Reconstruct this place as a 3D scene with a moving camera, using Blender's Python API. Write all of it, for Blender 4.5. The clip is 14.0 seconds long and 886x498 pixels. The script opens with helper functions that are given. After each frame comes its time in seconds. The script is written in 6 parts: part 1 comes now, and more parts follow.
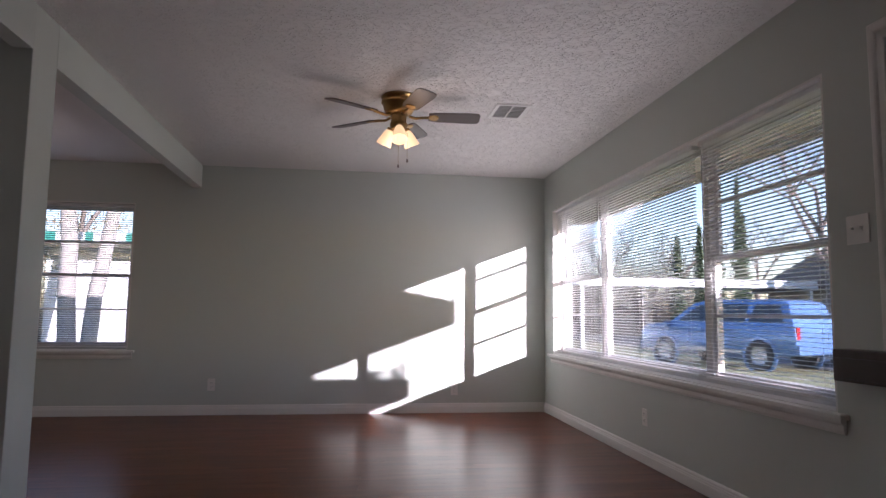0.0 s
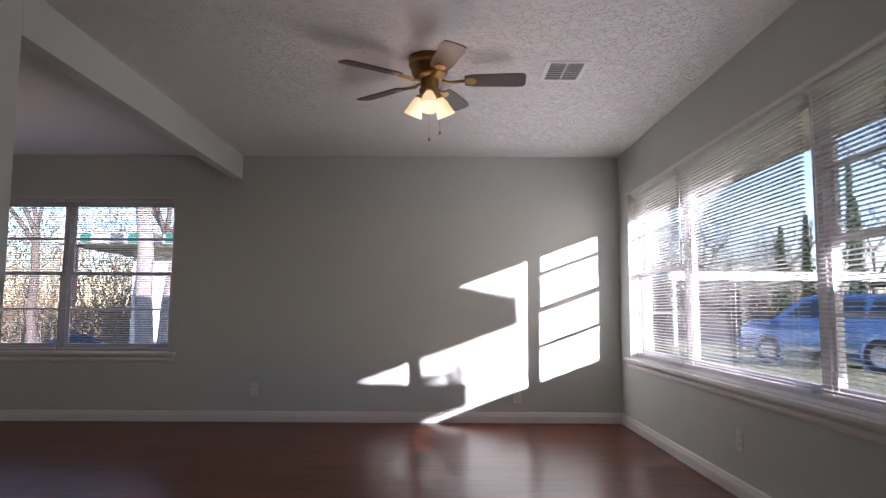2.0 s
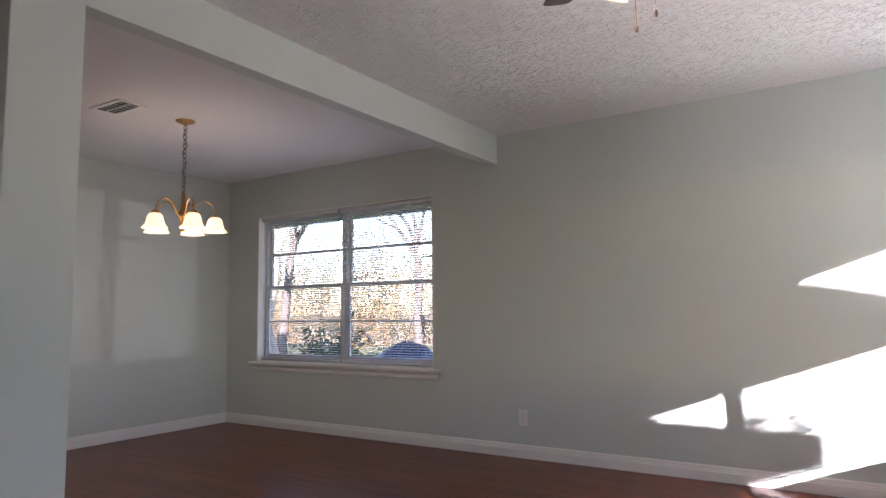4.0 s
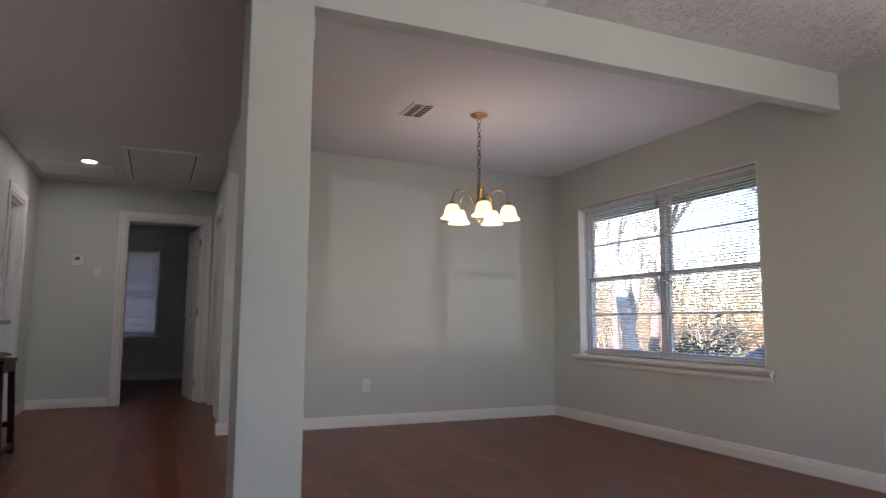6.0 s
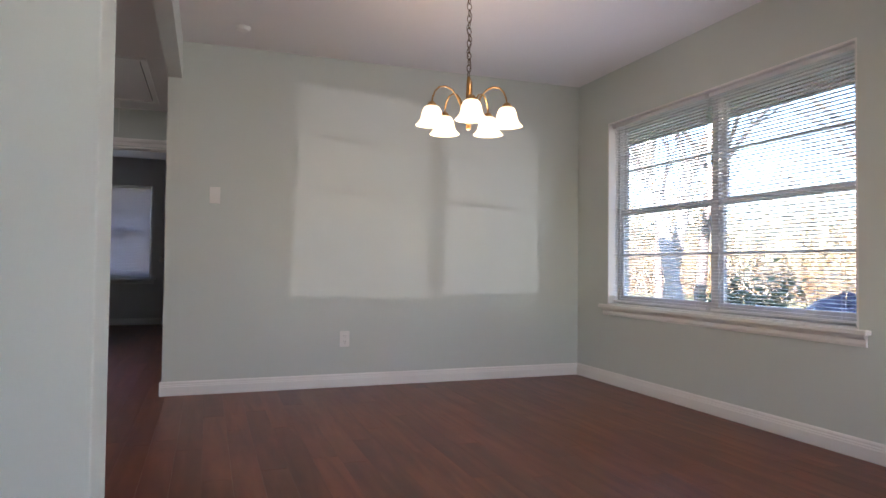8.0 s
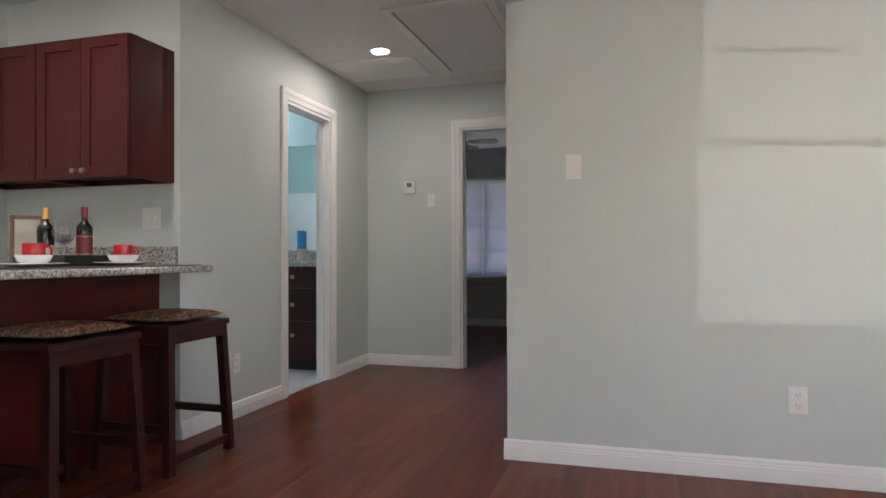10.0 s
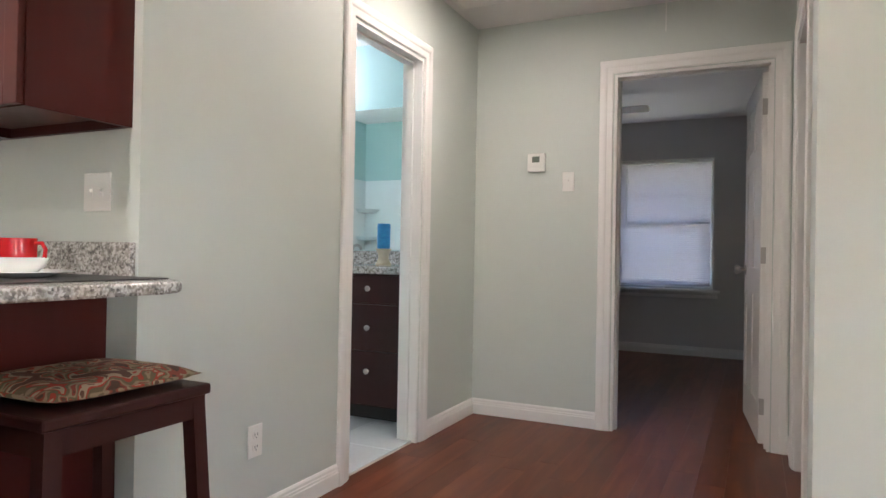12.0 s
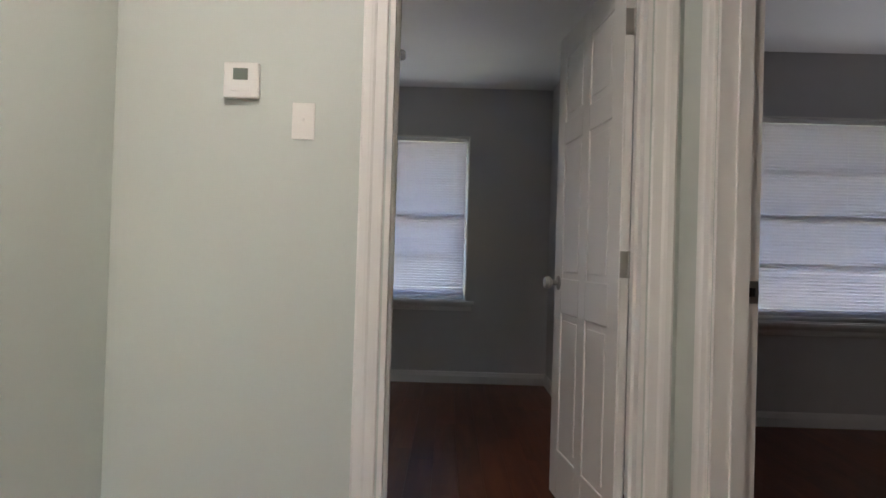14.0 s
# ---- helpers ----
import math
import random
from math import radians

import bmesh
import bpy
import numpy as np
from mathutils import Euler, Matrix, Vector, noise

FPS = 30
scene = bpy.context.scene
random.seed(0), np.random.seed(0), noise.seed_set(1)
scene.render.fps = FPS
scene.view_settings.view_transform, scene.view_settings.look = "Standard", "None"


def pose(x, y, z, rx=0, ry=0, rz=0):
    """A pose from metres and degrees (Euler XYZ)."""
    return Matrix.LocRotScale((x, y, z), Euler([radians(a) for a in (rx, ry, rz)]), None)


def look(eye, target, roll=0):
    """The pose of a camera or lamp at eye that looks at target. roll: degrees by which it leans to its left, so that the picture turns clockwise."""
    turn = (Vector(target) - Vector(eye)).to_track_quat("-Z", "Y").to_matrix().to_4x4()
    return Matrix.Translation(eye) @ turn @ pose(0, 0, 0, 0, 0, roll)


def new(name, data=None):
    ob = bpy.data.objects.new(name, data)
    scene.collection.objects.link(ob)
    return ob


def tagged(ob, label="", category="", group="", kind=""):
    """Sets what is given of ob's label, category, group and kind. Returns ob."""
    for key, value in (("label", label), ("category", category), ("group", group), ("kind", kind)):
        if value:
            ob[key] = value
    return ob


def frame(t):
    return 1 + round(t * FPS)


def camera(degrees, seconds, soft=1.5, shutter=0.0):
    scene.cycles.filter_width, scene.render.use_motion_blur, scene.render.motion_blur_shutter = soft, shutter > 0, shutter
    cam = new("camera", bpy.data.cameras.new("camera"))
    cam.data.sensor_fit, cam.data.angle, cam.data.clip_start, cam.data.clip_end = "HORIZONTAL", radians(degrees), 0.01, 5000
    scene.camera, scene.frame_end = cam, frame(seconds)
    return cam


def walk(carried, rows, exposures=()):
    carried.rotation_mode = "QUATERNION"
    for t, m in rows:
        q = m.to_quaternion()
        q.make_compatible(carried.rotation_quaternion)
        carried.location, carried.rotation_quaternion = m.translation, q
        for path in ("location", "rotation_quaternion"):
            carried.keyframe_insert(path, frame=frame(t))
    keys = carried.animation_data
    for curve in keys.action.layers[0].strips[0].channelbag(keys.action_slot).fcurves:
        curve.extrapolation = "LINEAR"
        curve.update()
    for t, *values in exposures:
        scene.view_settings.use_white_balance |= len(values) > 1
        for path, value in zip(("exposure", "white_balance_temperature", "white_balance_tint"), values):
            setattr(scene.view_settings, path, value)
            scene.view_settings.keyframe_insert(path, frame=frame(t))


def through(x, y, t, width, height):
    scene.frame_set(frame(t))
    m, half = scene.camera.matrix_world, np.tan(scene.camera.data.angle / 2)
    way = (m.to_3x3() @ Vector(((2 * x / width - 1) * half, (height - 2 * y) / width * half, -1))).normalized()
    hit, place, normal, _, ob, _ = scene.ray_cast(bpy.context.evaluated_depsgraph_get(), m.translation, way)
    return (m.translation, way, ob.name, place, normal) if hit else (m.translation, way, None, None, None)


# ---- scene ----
cam = camera(68.4, 14.0)
PATH = [
    (0, (0.492, 0.849, 0.994), (0.759, 2.822, 1.192), 0.6),
    (0.5, (0.479, 0.844, 1.005), (0.591, 2.832, 1.195), 0.5),
    (1, (0.545, 0.954, 1.006), (0.616, 2.944, 1.193), 0.5),
    (1.5, (0.69, 1.208, 1.026), (0.732, 3.199, 1.214), 0.4),
    (2, (0.84, 1.501, 1.007), (0.841, 3.492, 1.195), 0.3),
    (2.5, (1.032, 1.881, 1.034), (0.853, 3.864, 1.223), -0.0),
    (3, (1.156, 2.268, 1.029), (0.695, 4.204, 1.221), -0.2),
    (3.5, (1.247, 2.667, 1.009), (0.565, 4.537, 1.211), -0.4),
    (4, (1.324, 3.062, 1.067), (0.243, 4.732, 1.262), -0.7),
    (4.2, (1.326, 3.203, 1.055), (0.121, 4.786, 1.258), -0.6),
    (6.3, (1.536, 3.788, 0.914), (-0.308, 4.535, 1.116), 0.5),
    (6.5, (1.514, 3.817, 0.904), (-0.335, 4.556, 1.085), 0.6),
    (7, (1.349, 4.008, 0.845), (-0.513, 4.729, 0.959), 0.7),
    (7.5, (0.995, 4.241, 0.971), (-0.866, 4.975, 0.995), 0.8),
    (8, (0.64, 4.529, 0.901), (-1.24, 5.209, 0.954), 0.6),
    (8.5, (0.192, 4.755, 0.915), (-1.779, 5.087, 0.955), 0.2),
    (9, (-0.188, 4.883, 0.968), (-2.187, 4.928, 0.997), 0.4),
    (9.2, (-0.387, 4.919, 0.971), (-2.384, 4.82, 0.998), 0.2),
    (11.3, (-2.103, 4.464, 1.012), (-3.884, 3.555, 1.023), 0.5),
    (11.5, (-2.268, 4.371, 1.033), (-4.045, 3.453, 1.045), 0.6),
    (12, (-2.685, 4.148, 1.008), (-4.488, 3.283, 1.022), 1.0),
    (12.5, (-3.143, 3.893, 1.032), (-4.991, 3.128, 1.046), 0.8),
    (13, (-3.589, 3.725, 1.048), (-5.515, 3.183, 1.060), 1.2),
    (13.5, (-4.063, 3.61, 1.055), (-6.041, 3.312, 1.072), 1.1),
    (14, (-4.462, 3.605, 1.035), (-6.462, 3.587, 1.060), 1.7),
]
EXPOSURES = [  # seconds, stops, kelvin, tint
    (0, 2.77, 5550, 29), (1.5, 2.77, 5550, 29), (2.5, 2.9, 5550, 28), (3.5, 3.55, 5500, 26), (4.2, 3.7, 5550, 26),
    (6.3, 3.95, 5650, 25), (7, 4.2, 5650, 24), (8, 4.4, 5600, 24), (9.2, 4.55, 5600, 23),
    (11.3, 5.3, 5850, 20), (12.5, 5.5, 5900, 20), (14, 5.5, 5900, 18),
]
walk(cam, [(t, look(eye, target, roll)) for t, eye, target, roll in PATH], EXPOSURES)

# ---- world, sun and exposure ----
SUN = Vector((0.66, -1.0, 0.245)).normalized()
world = bpy.data.worlds.new("sky")
scene.world = world
world.use_nodes = True
wn = world.node_tree
sky = wn.nodes.new("ShaderNodeTexSky")
sky.sky_type = "NISHITA"
sky.sun_disc = False
sky.dust_density = 0.25
sky.sun_elevation = radians(11.6)
sky.sun_rotation = math.atan2(SUN.x, SUN.y)
wn.links.new(sky.outputs[0], wn.nodes["Background"].inputs[0])
wn.nodes["Background"].inputs[1].default_value = 0.15
sun_data = bpy.data.lights.new("sun", "SUN")
sun_data.energy, sun_data.angle, sun_data.color = 5.0, radians(0.5), (1.0, 0.90, 0.77)
sun = new("sun", sun_data)
sun.matrix_world = look(SUN * 30, (0, 0, 0))

glint_data = bpy.data.lights.new("glint_stand_in_lamp", "SPOT")  # added spot lamp standing in for a supposed sun reflection onto the dining wall
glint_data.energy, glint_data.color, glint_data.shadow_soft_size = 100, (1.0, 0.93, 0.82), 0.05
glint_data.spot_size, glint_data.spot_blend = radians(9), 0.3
glint = new("glint_stand_in_lamp", glint_data)
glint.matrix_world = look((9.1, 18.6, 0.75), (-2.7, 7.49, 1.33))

# ---- plan ----
XE, YN, XB, XD, YD, YH = 2.47, 7.49, -1.03, -4.175, 4.255, 4.325
XW, YS, XK, YK, ZC, YL = -6.51, 2.535, -4.007, 1.34, 2.44, -0.8
XBED, XROOM, XBATH, YB = -9.85, -8.72, -4.135, 0.2
TH = 0.115


# ---- mesh helpers ----
def part(name, bm, material, parent=None, label="", smooth=False):
    """One bmesh as one mesh object, under a thing or a part."""
    me = bpy.data.meshes.new(name)
    bmesh.ops.recalc_face_normals(bm, faces=bm.faces)
    bm.to_mesh(me)
    bm.free()
    for m in material if isinstance(material, (list, tuple)) else (material,):
        me.materials.append(m)
    if smooth:
        for p in me.polygons:
            p.use_smooth = True
        me.set_sharp_from_angle(angle=radians(40))
    ob = new(name, me)
    ob.parent = parent
    if label:
        ob["label"] = label
    return ob


def empty(name, x=0, y=0, z=0, rz=0, rx=0, ry=0):
    ob = new(name)
    ob.matrix_basis = pose(x, y, z, rx, ry, rz)
    return ob


def box(bm, x0, y0, z0, x1, y1, z1, bevel=0.0, mat=0):
    """A box between two corners, its edges rounded off by bevel."""
    c = [((x0 + x1) / 2), ((y0 + y1) / 2), ((z0 + z1) / 2)]
    m = Matrix.LocRotScale(c, None, (abs(x1 - x0), abs(y1 - y0), abs(z1 - z0)))
    made = bmesh.ops.create_cube(bm, size=1, matrix=m)["verts"]
    faces = {f for v in made for f in v.link_faces}
    for f in faces:
        f.material_index = mat
    if bevel:
        edges = list({e for v in made for e in v.link_edges})
        bmesh.ops.bevel(bm, geom=edges, offset=bevel, segments=2, profile=0.5, affect="EDGES", clamp_overlap=True)
    return made


def boxes(*rows, bevel=0.0):
    bm = bmesh.new()
    for r in rows:
        box(bm, *r, bevel=bevel)
    return bm


def lathe(bm, profile, seg=24, at=(0, 0, 0), tilt=None):
    """Turns a profile of (radius, height) pairs round the z axis."""
    m = Matrix.Translation(at) @ (tilt or Matrix())
    rings = []
    for r, z in profile:
        if r < 1e-5:
            rings.append([bm.verts.new(m @ Vector((0, 0, z)))])
        else:
            rings.append([bm.verts.new(m @ Vector((r * math.cos(a), r * math.sin(a), z))) for a in (2 * math.pi * k / seg for k in range(seg))])
    for a, b in zip(rings, rings[1:]):
        for k in range(seg):
            q = [a[k % len(a)], a[(k + 1) % len(a)], b[(k + 1) % len(b)], b[k % len(b)]]
            q = list(dict.fromkeys(q))
            if len(q) > 2:
                bm.faces.new(q)
    return bm


def tube(bm, points, radius, seg=8, taper=None):
    """A round bar along points."""
    pts = [Vector(p) for p in points]
    rings, side = [], None
    for k, p in enumerate(pts):
        d = (pts[min(k + 1, len(pts) - 1)] - pts[max(k - 1, 0)]).normalized()
        if side is None:
            side = d.orthogonal().normalized()
        side = (side - d * side.dot(d)).normalized()
        up = d.cross(side)
        r = taper[k] if taper else radius
        rings.append([bm.verts.new(p + (side * math.cos(a) + up * math.sin(a)) * r) for a in (2 * math.pi * j / seg for j in range(seg))])
    for a, b in zip(rings, rings[1:]):
        for j in range(seg):
            bm.faces.new((a[j], a[(j + 1) % seg], b[(j + 1) % seg], b[j]))
    bm.faces.new(rings[0][::-1])
    bm.faces.new(rings[-1])
    return bm


def extrude_profile(profile, length, axis="x"):
    """A prism of a closed profile (a, z) swept along x (profile in y, z) or y (profile in x, z)."""
    bm = bmesh.new()
    ends = []
    for s in (0, length):
        ends.append([bm.verts.new((s, a, z) if axis == "x" else (a, s, z)) for a, z in profile])
    n = len(profile)
    for k in range(n):
        bm.faces.new((ends[0][k], ends[0][(k + 1) % n], ends[1][(k + 1) % n], ends[1][k]))
    bm.faces.new(ends[0][::-1])
    bm.faces.new(ends[1])
    return bm


# ---- materials ----
def material(name, color, rough=0.5, metal=0.0, spec=0.5):
    m = bpy.data.materials.new(name)
    m.use_nodes = True
    b = m.node_tree.nodes["Principled BSDF"]
    b.inputs["Base Color"].default_value = (*color, 1)
    b.inputs["Roughness"].default_value = rough
    b.inputs["Metallic"].default_value = metal
    b.inputs["Specular IOR Level"].default_value = spec
    return m


def surface(name, color, second=None, rough=0.5, metal=0.0, scale=3.0, grain=120.0, bump=0.1, mix=0.5, spread=0.12, stretch=(1, 1, 1), spec=0.5, dist=0.002):
    """A material with broad mottling, fine grain, uneven gloss and relief."""
    m = material(name, color, rough, metal, spec)
    nt, b = m.node_tree, m.node_tree.nodes["Principled BSDF"]
    tc, mp = nt.nodes.new("ShaderNodeTexCoord"), nt.nodes.new("ShaderNodeMapping")
    mp.inputs["Scale"].default_value = stretch
    nt.links.new(tc.outputs["Object"], mp.inputs[0])
    big, fine = nt.nodes.new("ShaderNodeTexNoise"), nt.nodes.new("ShaderNodeTexNoise")
    big.inputs["Scale"].default_value, big.inputs["Detail"].default_value = scale, 6
    fine.inputs["Scale"].default_value, fine.inputs["Detail"].default_value = grain, 4
    nt.links.new(mp.outputs[0], big.inputs["Vector"])
    nt.links.new(mp.outputs[0], fine.inputs["Vector"])
    ramp = nt.nodes.new("ShaderNodeMix")
    ramp.data_type = "RGBA"
    ramp.inputs["A"].default_value = (*color, 1)
    ramp.inputs["B"].default_value = (*(second or [c * 0.8 for c in color]), 1)
    both = nt.nodes.new("ShaderNodeMath")
    both.operation = "MULTIPLY_ADD"
    both.inputs[1].default_value = mix * 2
    nt.links.new(big.outputs["Fac"], both.inputs[0])
    half = nt.nodes.new("ShaderNodeMath")
    half.operation = "MULTIPLY_ADD"
    half.inputs[1].default_value, half.inputs[2].default_value = 0.5, -0.25 - mix * 0.5
    nt.links.new(fine.outputs["Fac"], half.inputs[0])
    nt.links.new(half.outputs[0], both.inputs[2])
    nt.links.new(both.outputs[0], ramp.inputs["Factor"])
    nt.links.new(ramp.outputs["Result"], b.inputs["Base Color"])
    rg = nt.nodes.new("ShaderNodeMapRange")
    rg.inputs["To Min"].default_value, rg.inputs["To Max"].default_value = (max(0.29, rough - spread), min(1, rough + spread)) if rough >= 0.27 else (max(0.02, rough - spread), min(0.25, rough + spread))
    nt.links.new(big.outputs["Fac"], rg.inputs["Value"])
    nt.links.new(rg.outputs[0], b.inputs["Roughness"])
    if bump:
        bp = nt.nodes.new("ShaderNodeBump")
        bp.inputs["Strength"].default_value, bp.inputs["Distance"].default_value = bump, dist
        nt.links.new(fine.outputs["Fac"], bp.inputs["Height"])
        nt.links.new(bp.outputs[0], b.inputs["Normal"])
    return m


def glowing(name, color, strength, base=(0.8, 0.75, 0.65)):
    m = material(name, base, 0.4)
    b = m.node_tree.nodes["Principled BSDF"]
    b.inputs["Emission Color"].default_value = (*color, 1)
    b.inputs["Emission Strength"].default_value = strength
    return m


def ceiling_plaster():
    """White ceiling paint with a coarse knockdown texture."""
    m = material("knockdown_plaster", (0.85, 0.83, 0.80), 0.75)
    nt, b = m.node_tree, m.node_tree.nodes["Principled BSDF"]
    tc, mp = nt.nodes.new("ShaderNodeTexCoord"), nt.nodes.new("ShaderNodeMapping")
    mp.inputs["Scale"].default_value = (1.0, 1.5, 1)
    nt.links.new(tc.outputs["Object"], mp.inputs[0])
    a, c = nt.nodes.new("ShaderNodeTexNoise"), nt.nodes.new("ShaderNodeTexNoise")
    a.inputs["Scale"].default_value, a.inputs["Detail"].default_value, a.inputs["Distortion"].default_value = 26, 3, 1.2
    c.inputs["Scale"].default_value, c.inputs["Detail"].default_value = 140, 2
    for n in (a, c):
        nt.links.new(mp.outputs[0], n.inputs["Vector"])
    step = nt.nodes.new("ShaderNodeMapRange")
    step.inputs["From Min"].default_value, step.inputs["From Max"].default_value = 0.5, 0.6
    nt.links.new(a.outputs["Fac"], step.inputs["Value"])
    add = nt.nodes.new("ShaderNodeMath")
    add.operation = "MULTIPLY_ADD"
    add.inputs[1].default_value = 0.25
    nt.links.new(c.outputs["Fac"], add.inputs[0])
    nt.links.new(step.outputs[0], add.inputs[2])
    bp = nt.nodes.new("ShaderNodeBump")
    bp.inputs["Strength"].default_value, bp.inputs["Distance"].default_value = 1.0, 0.012
    nt.links.new(add.outputs[0], bp.inputs["Height"])
    nt.links.new(bp.outputs[0], b.inputs["Normal"])
    return m


def plank_wood():
    """Dark reddish laminate with streaks along each board, every board a little different."""
    m = material("cherry_laminate", (0.10, 0.03, 0.02), 0.25, 0.0, 0.2)
    nt, b = m.node_tree, m.node_tree.nodes["Principled BSDF"]
    tc, mp = nt.nodes.new("ShaderNodeTexCoord"), nt.nodes.new("ShaderNodeMapping")
    info = nt.nodes.new("ShaderNodeObjectInfo")
    off = nt.nodes.new("ShaderNodeCombineXYZ")
    mul = nt.nodes.new("ShaderNodeMath")
    mul.operation, mul.inputs[1].default_value = "MULTIPLY", 40
    geo = nt.nodes.new("ShaderNodeNewGeometry")
    plus = nt.nodes.new("ShaderNodeMath")
    nt.links.new(info.outputs["Random"], plus.inputs[0])
    nt.links.new(geo.outputs["Random Per Island"], plus.inputs[1])
    nt.links.new(plus.outputs[0], mul.inputs[0])
    nt.links.new(mul.outputs[0], off.inputs["X"])
    nt.links.new(mul.outputs[0], off.inputs["Y"])
    nt.links.new(off.outputs[0], mp.inputs["Location"])
    mp.inputs["Scale"].default_value = (1.3, 11, 1)
    nt.links.new(tc.outputs["Object"], mp.inputs[0])
    n1, n2 = nt.nodes.new("ShaderNodeTexNoise"), nt.nodes.new("ShaderNodeTexNoise")
    n1.inputs["Scale"].default_value, n1.inputs["Detail"].default_value, n1.inputs["Distortion"].default_value = 1.2, 4, 0.5
    n2.inputs["Scale"].default_value, n2.inputs["Detail"].default_value = 2.5, 3
    for n in (n1, n2):
        nt.links.new(mp.outputs[0], n.inputs["Vector"])
    wave = nt.nodes.new("ShaderNodeTexNoise")
    wave.inputs["Scale"].default_value, wave.inputs["Detail"].default_value = 7, 1
    nt.links.new(geo.outputs["Position"], wave.inputs["Vector"])
    ramp = nt.nodes.new("ShaderNodeValToRGB")
    e = ramp.color_ramp.elements
    e[0].position, e[0].color = 0.3, (0.102, 0.029, 0.014, 1)
    e[1].position, e[1].color = 0.75, (0.198, 0.066, 0.030, 1)
    mid = ramp.color_ramp.elements.new(0.5)
    mid.color = (0.140, 0.042, 0.019, 1)
    nt.links.new(n1.outputs["Fac"], ramp.inputs[0])
    tone = nt.nodes.new("ShaderNodeHueSaturation")
    val = nt.nodes.new("ShaderNodeMapRange")
    val.inputs["To Min"].default_value, val.inputs["To Max"].default_value = 0.82, 1.16
    frac = nt.nodes.new("ShaderNodeMath")
    frac.operation = "FRACT"
    nt.links.new(plus.outputs[0], frac.inputs[0])
    nt.links.new(frac.outputs[0], val.inputs["Value"])
    nt.links.new(val.outputs[0], tone.inputs["Value"])
    nt.links.new(ramp.outputs[0], tone.inputs["Color"])
    nt.links.new(tone.outputs[0], b.inputs["Base Color"])
    rg = nt.nodes.new("ShaderNodeMapRange")
    rg.inputs["To Min"].default_value, rg.inputs["To Max"].default_value = 0.28, 0.31
    nt.links.new(n2.outputs["Fac"], rg.inputs["Value"])
    nt.links.new(rg.outputs[0], b.inputs["Roughness"])
    bp = nt.nodes.new("ShaderNodeBump")
    bp.inputs["Strength"].default_value, bp.inputs["Distance"].default_value = 0.16, 0.004
    nt.links.new(wave.outputs["Fac"], bp.inputs["Height"])
    nt.links.new(bp.outputs[0], b.inputs["Normal"])
    return m


def granite():
    m = material("speckled_granite", (0.5, 0.48, 0.45), 0.15)
    nt, b = m.node_tree, m.node_tree.nodes["Principled BSDF"]
    tc = nt.nodes.new("ShaderNodeTexCoord")
    v, n = nt.nodes.new("ShaderNodeTexVoronoi"), nt.nodes.new("ShaderNodeTexNoise")
    v.inputs["Scale"].default_value = 170
    n.inputs["Scale"].default_value, n.inputs["Detail"].default_value = 60, 4
    nt.links.new(tc.outputs["Object"], v.inputs["Vector"])
    nt.links.new(tc.outputs["Object"], n.inputs["Vector"])
    ramp = nt.nodes.new("ShaderNodeValToRGB")
    e = ramp.color_ramp.elements
    e[0].position, e[0].color = 0.30, (0.14, 0.135, 0.13, 1)
    e[1].position, e[1].color = 0.62, (0.66, 0.65, 0.62, 1)
    k = ramp.color_ramp.elements.new(0.47)
    k.color = (0.36, 0.34, 0.31, 1)
    mixer = nt.nodes.new("ShaderNodeMix")
    mixer.inputs["Factor"].default_value = 0.35
    nt.links.new(n.outputs["Fac"], mixer.inputs["A"])
    nt.links.new(v.outputs["Color"], mixer.inputs["B"])
    nt.links.new(mixer.outputs["Result"], ramp.inputs[0])
    nt.links.new(ramp.outputs[0], b.inputs["Base Color"])
    return m


def glass_pane(name="clear_glass", tint=(1, 1, 1), gloss=0.03):
    m = bpy.data.materials.new(name)
    m.use_nodes = True
    nt = m.node_tree
    nt.nodes.remove(nt.nodes["Principled BSDF"])
    tr, gl, mx, fr = (nt.nodes.new("ShaderNode" + k) for k in ("BsdfTransparent", "BsdfGlossy", "MixShader", "LayerWeight"))
    tr.inputs[0].default_value = (*tint, 1)
    gl.inputs["Roughness"].default_value = 0.02
    pw = nt.nodes.new("ShaderNodeMath")
    pw.operation, pw.inputs[1].default_value = "POWER", 4.5
    ad = nt.nodes.new("ShaderNodeMath")
    ad.operation, ad.inputs[1].default_value, ad.inputs[2].default_value = "MULTIPLY_ADD", 0.6, gloss
    nt.links.new(fr.outputs["Facing"], pw.inputs[0])
    nt.links.new(pw.outputs[0], ad.inputs[0])
    nt.links.new(ad.outputs[0], mx.inputs[0])
    nt.links.new(tr.outputs[0], mx.inputs[1])
    nt.links.new(gl.outputs[0], mx.inputs[2])
    nt.links.new(mx.outputs[0], nt.nodes["Material Output"].inputs[0])
    return m


def vinyl_slat(name, color, through=0.35):
    """Thin white vinyl that lets some light through."""
    m = bpy.data.materials.new(name)
    m.use_nodes = True
    nt = m.node_tree
    b = nt.nodes["Principled BSDF"]
    b.inputs["Base Color"].default_value = (*color, 1)
    b.inputs["Roughness"].default_value = 0.32
    tl, mx = nt.nodes.new("ShaderNodeBsdfTranslucent"), nt.nodes.new("ShaderNodeMixShader")
    tl.inputs[0].default_value = (*color, 1)
    mx.inputs[0].default_value = through
    nt.links.new(b.outputs[0], mx.inputs[1])
    nt.links.new(tl.outputs[0], mx.inputs[2])
    nt.links.new(mx.outputs[0], nt.nodes["Material Output"].inputs[0])
    return m


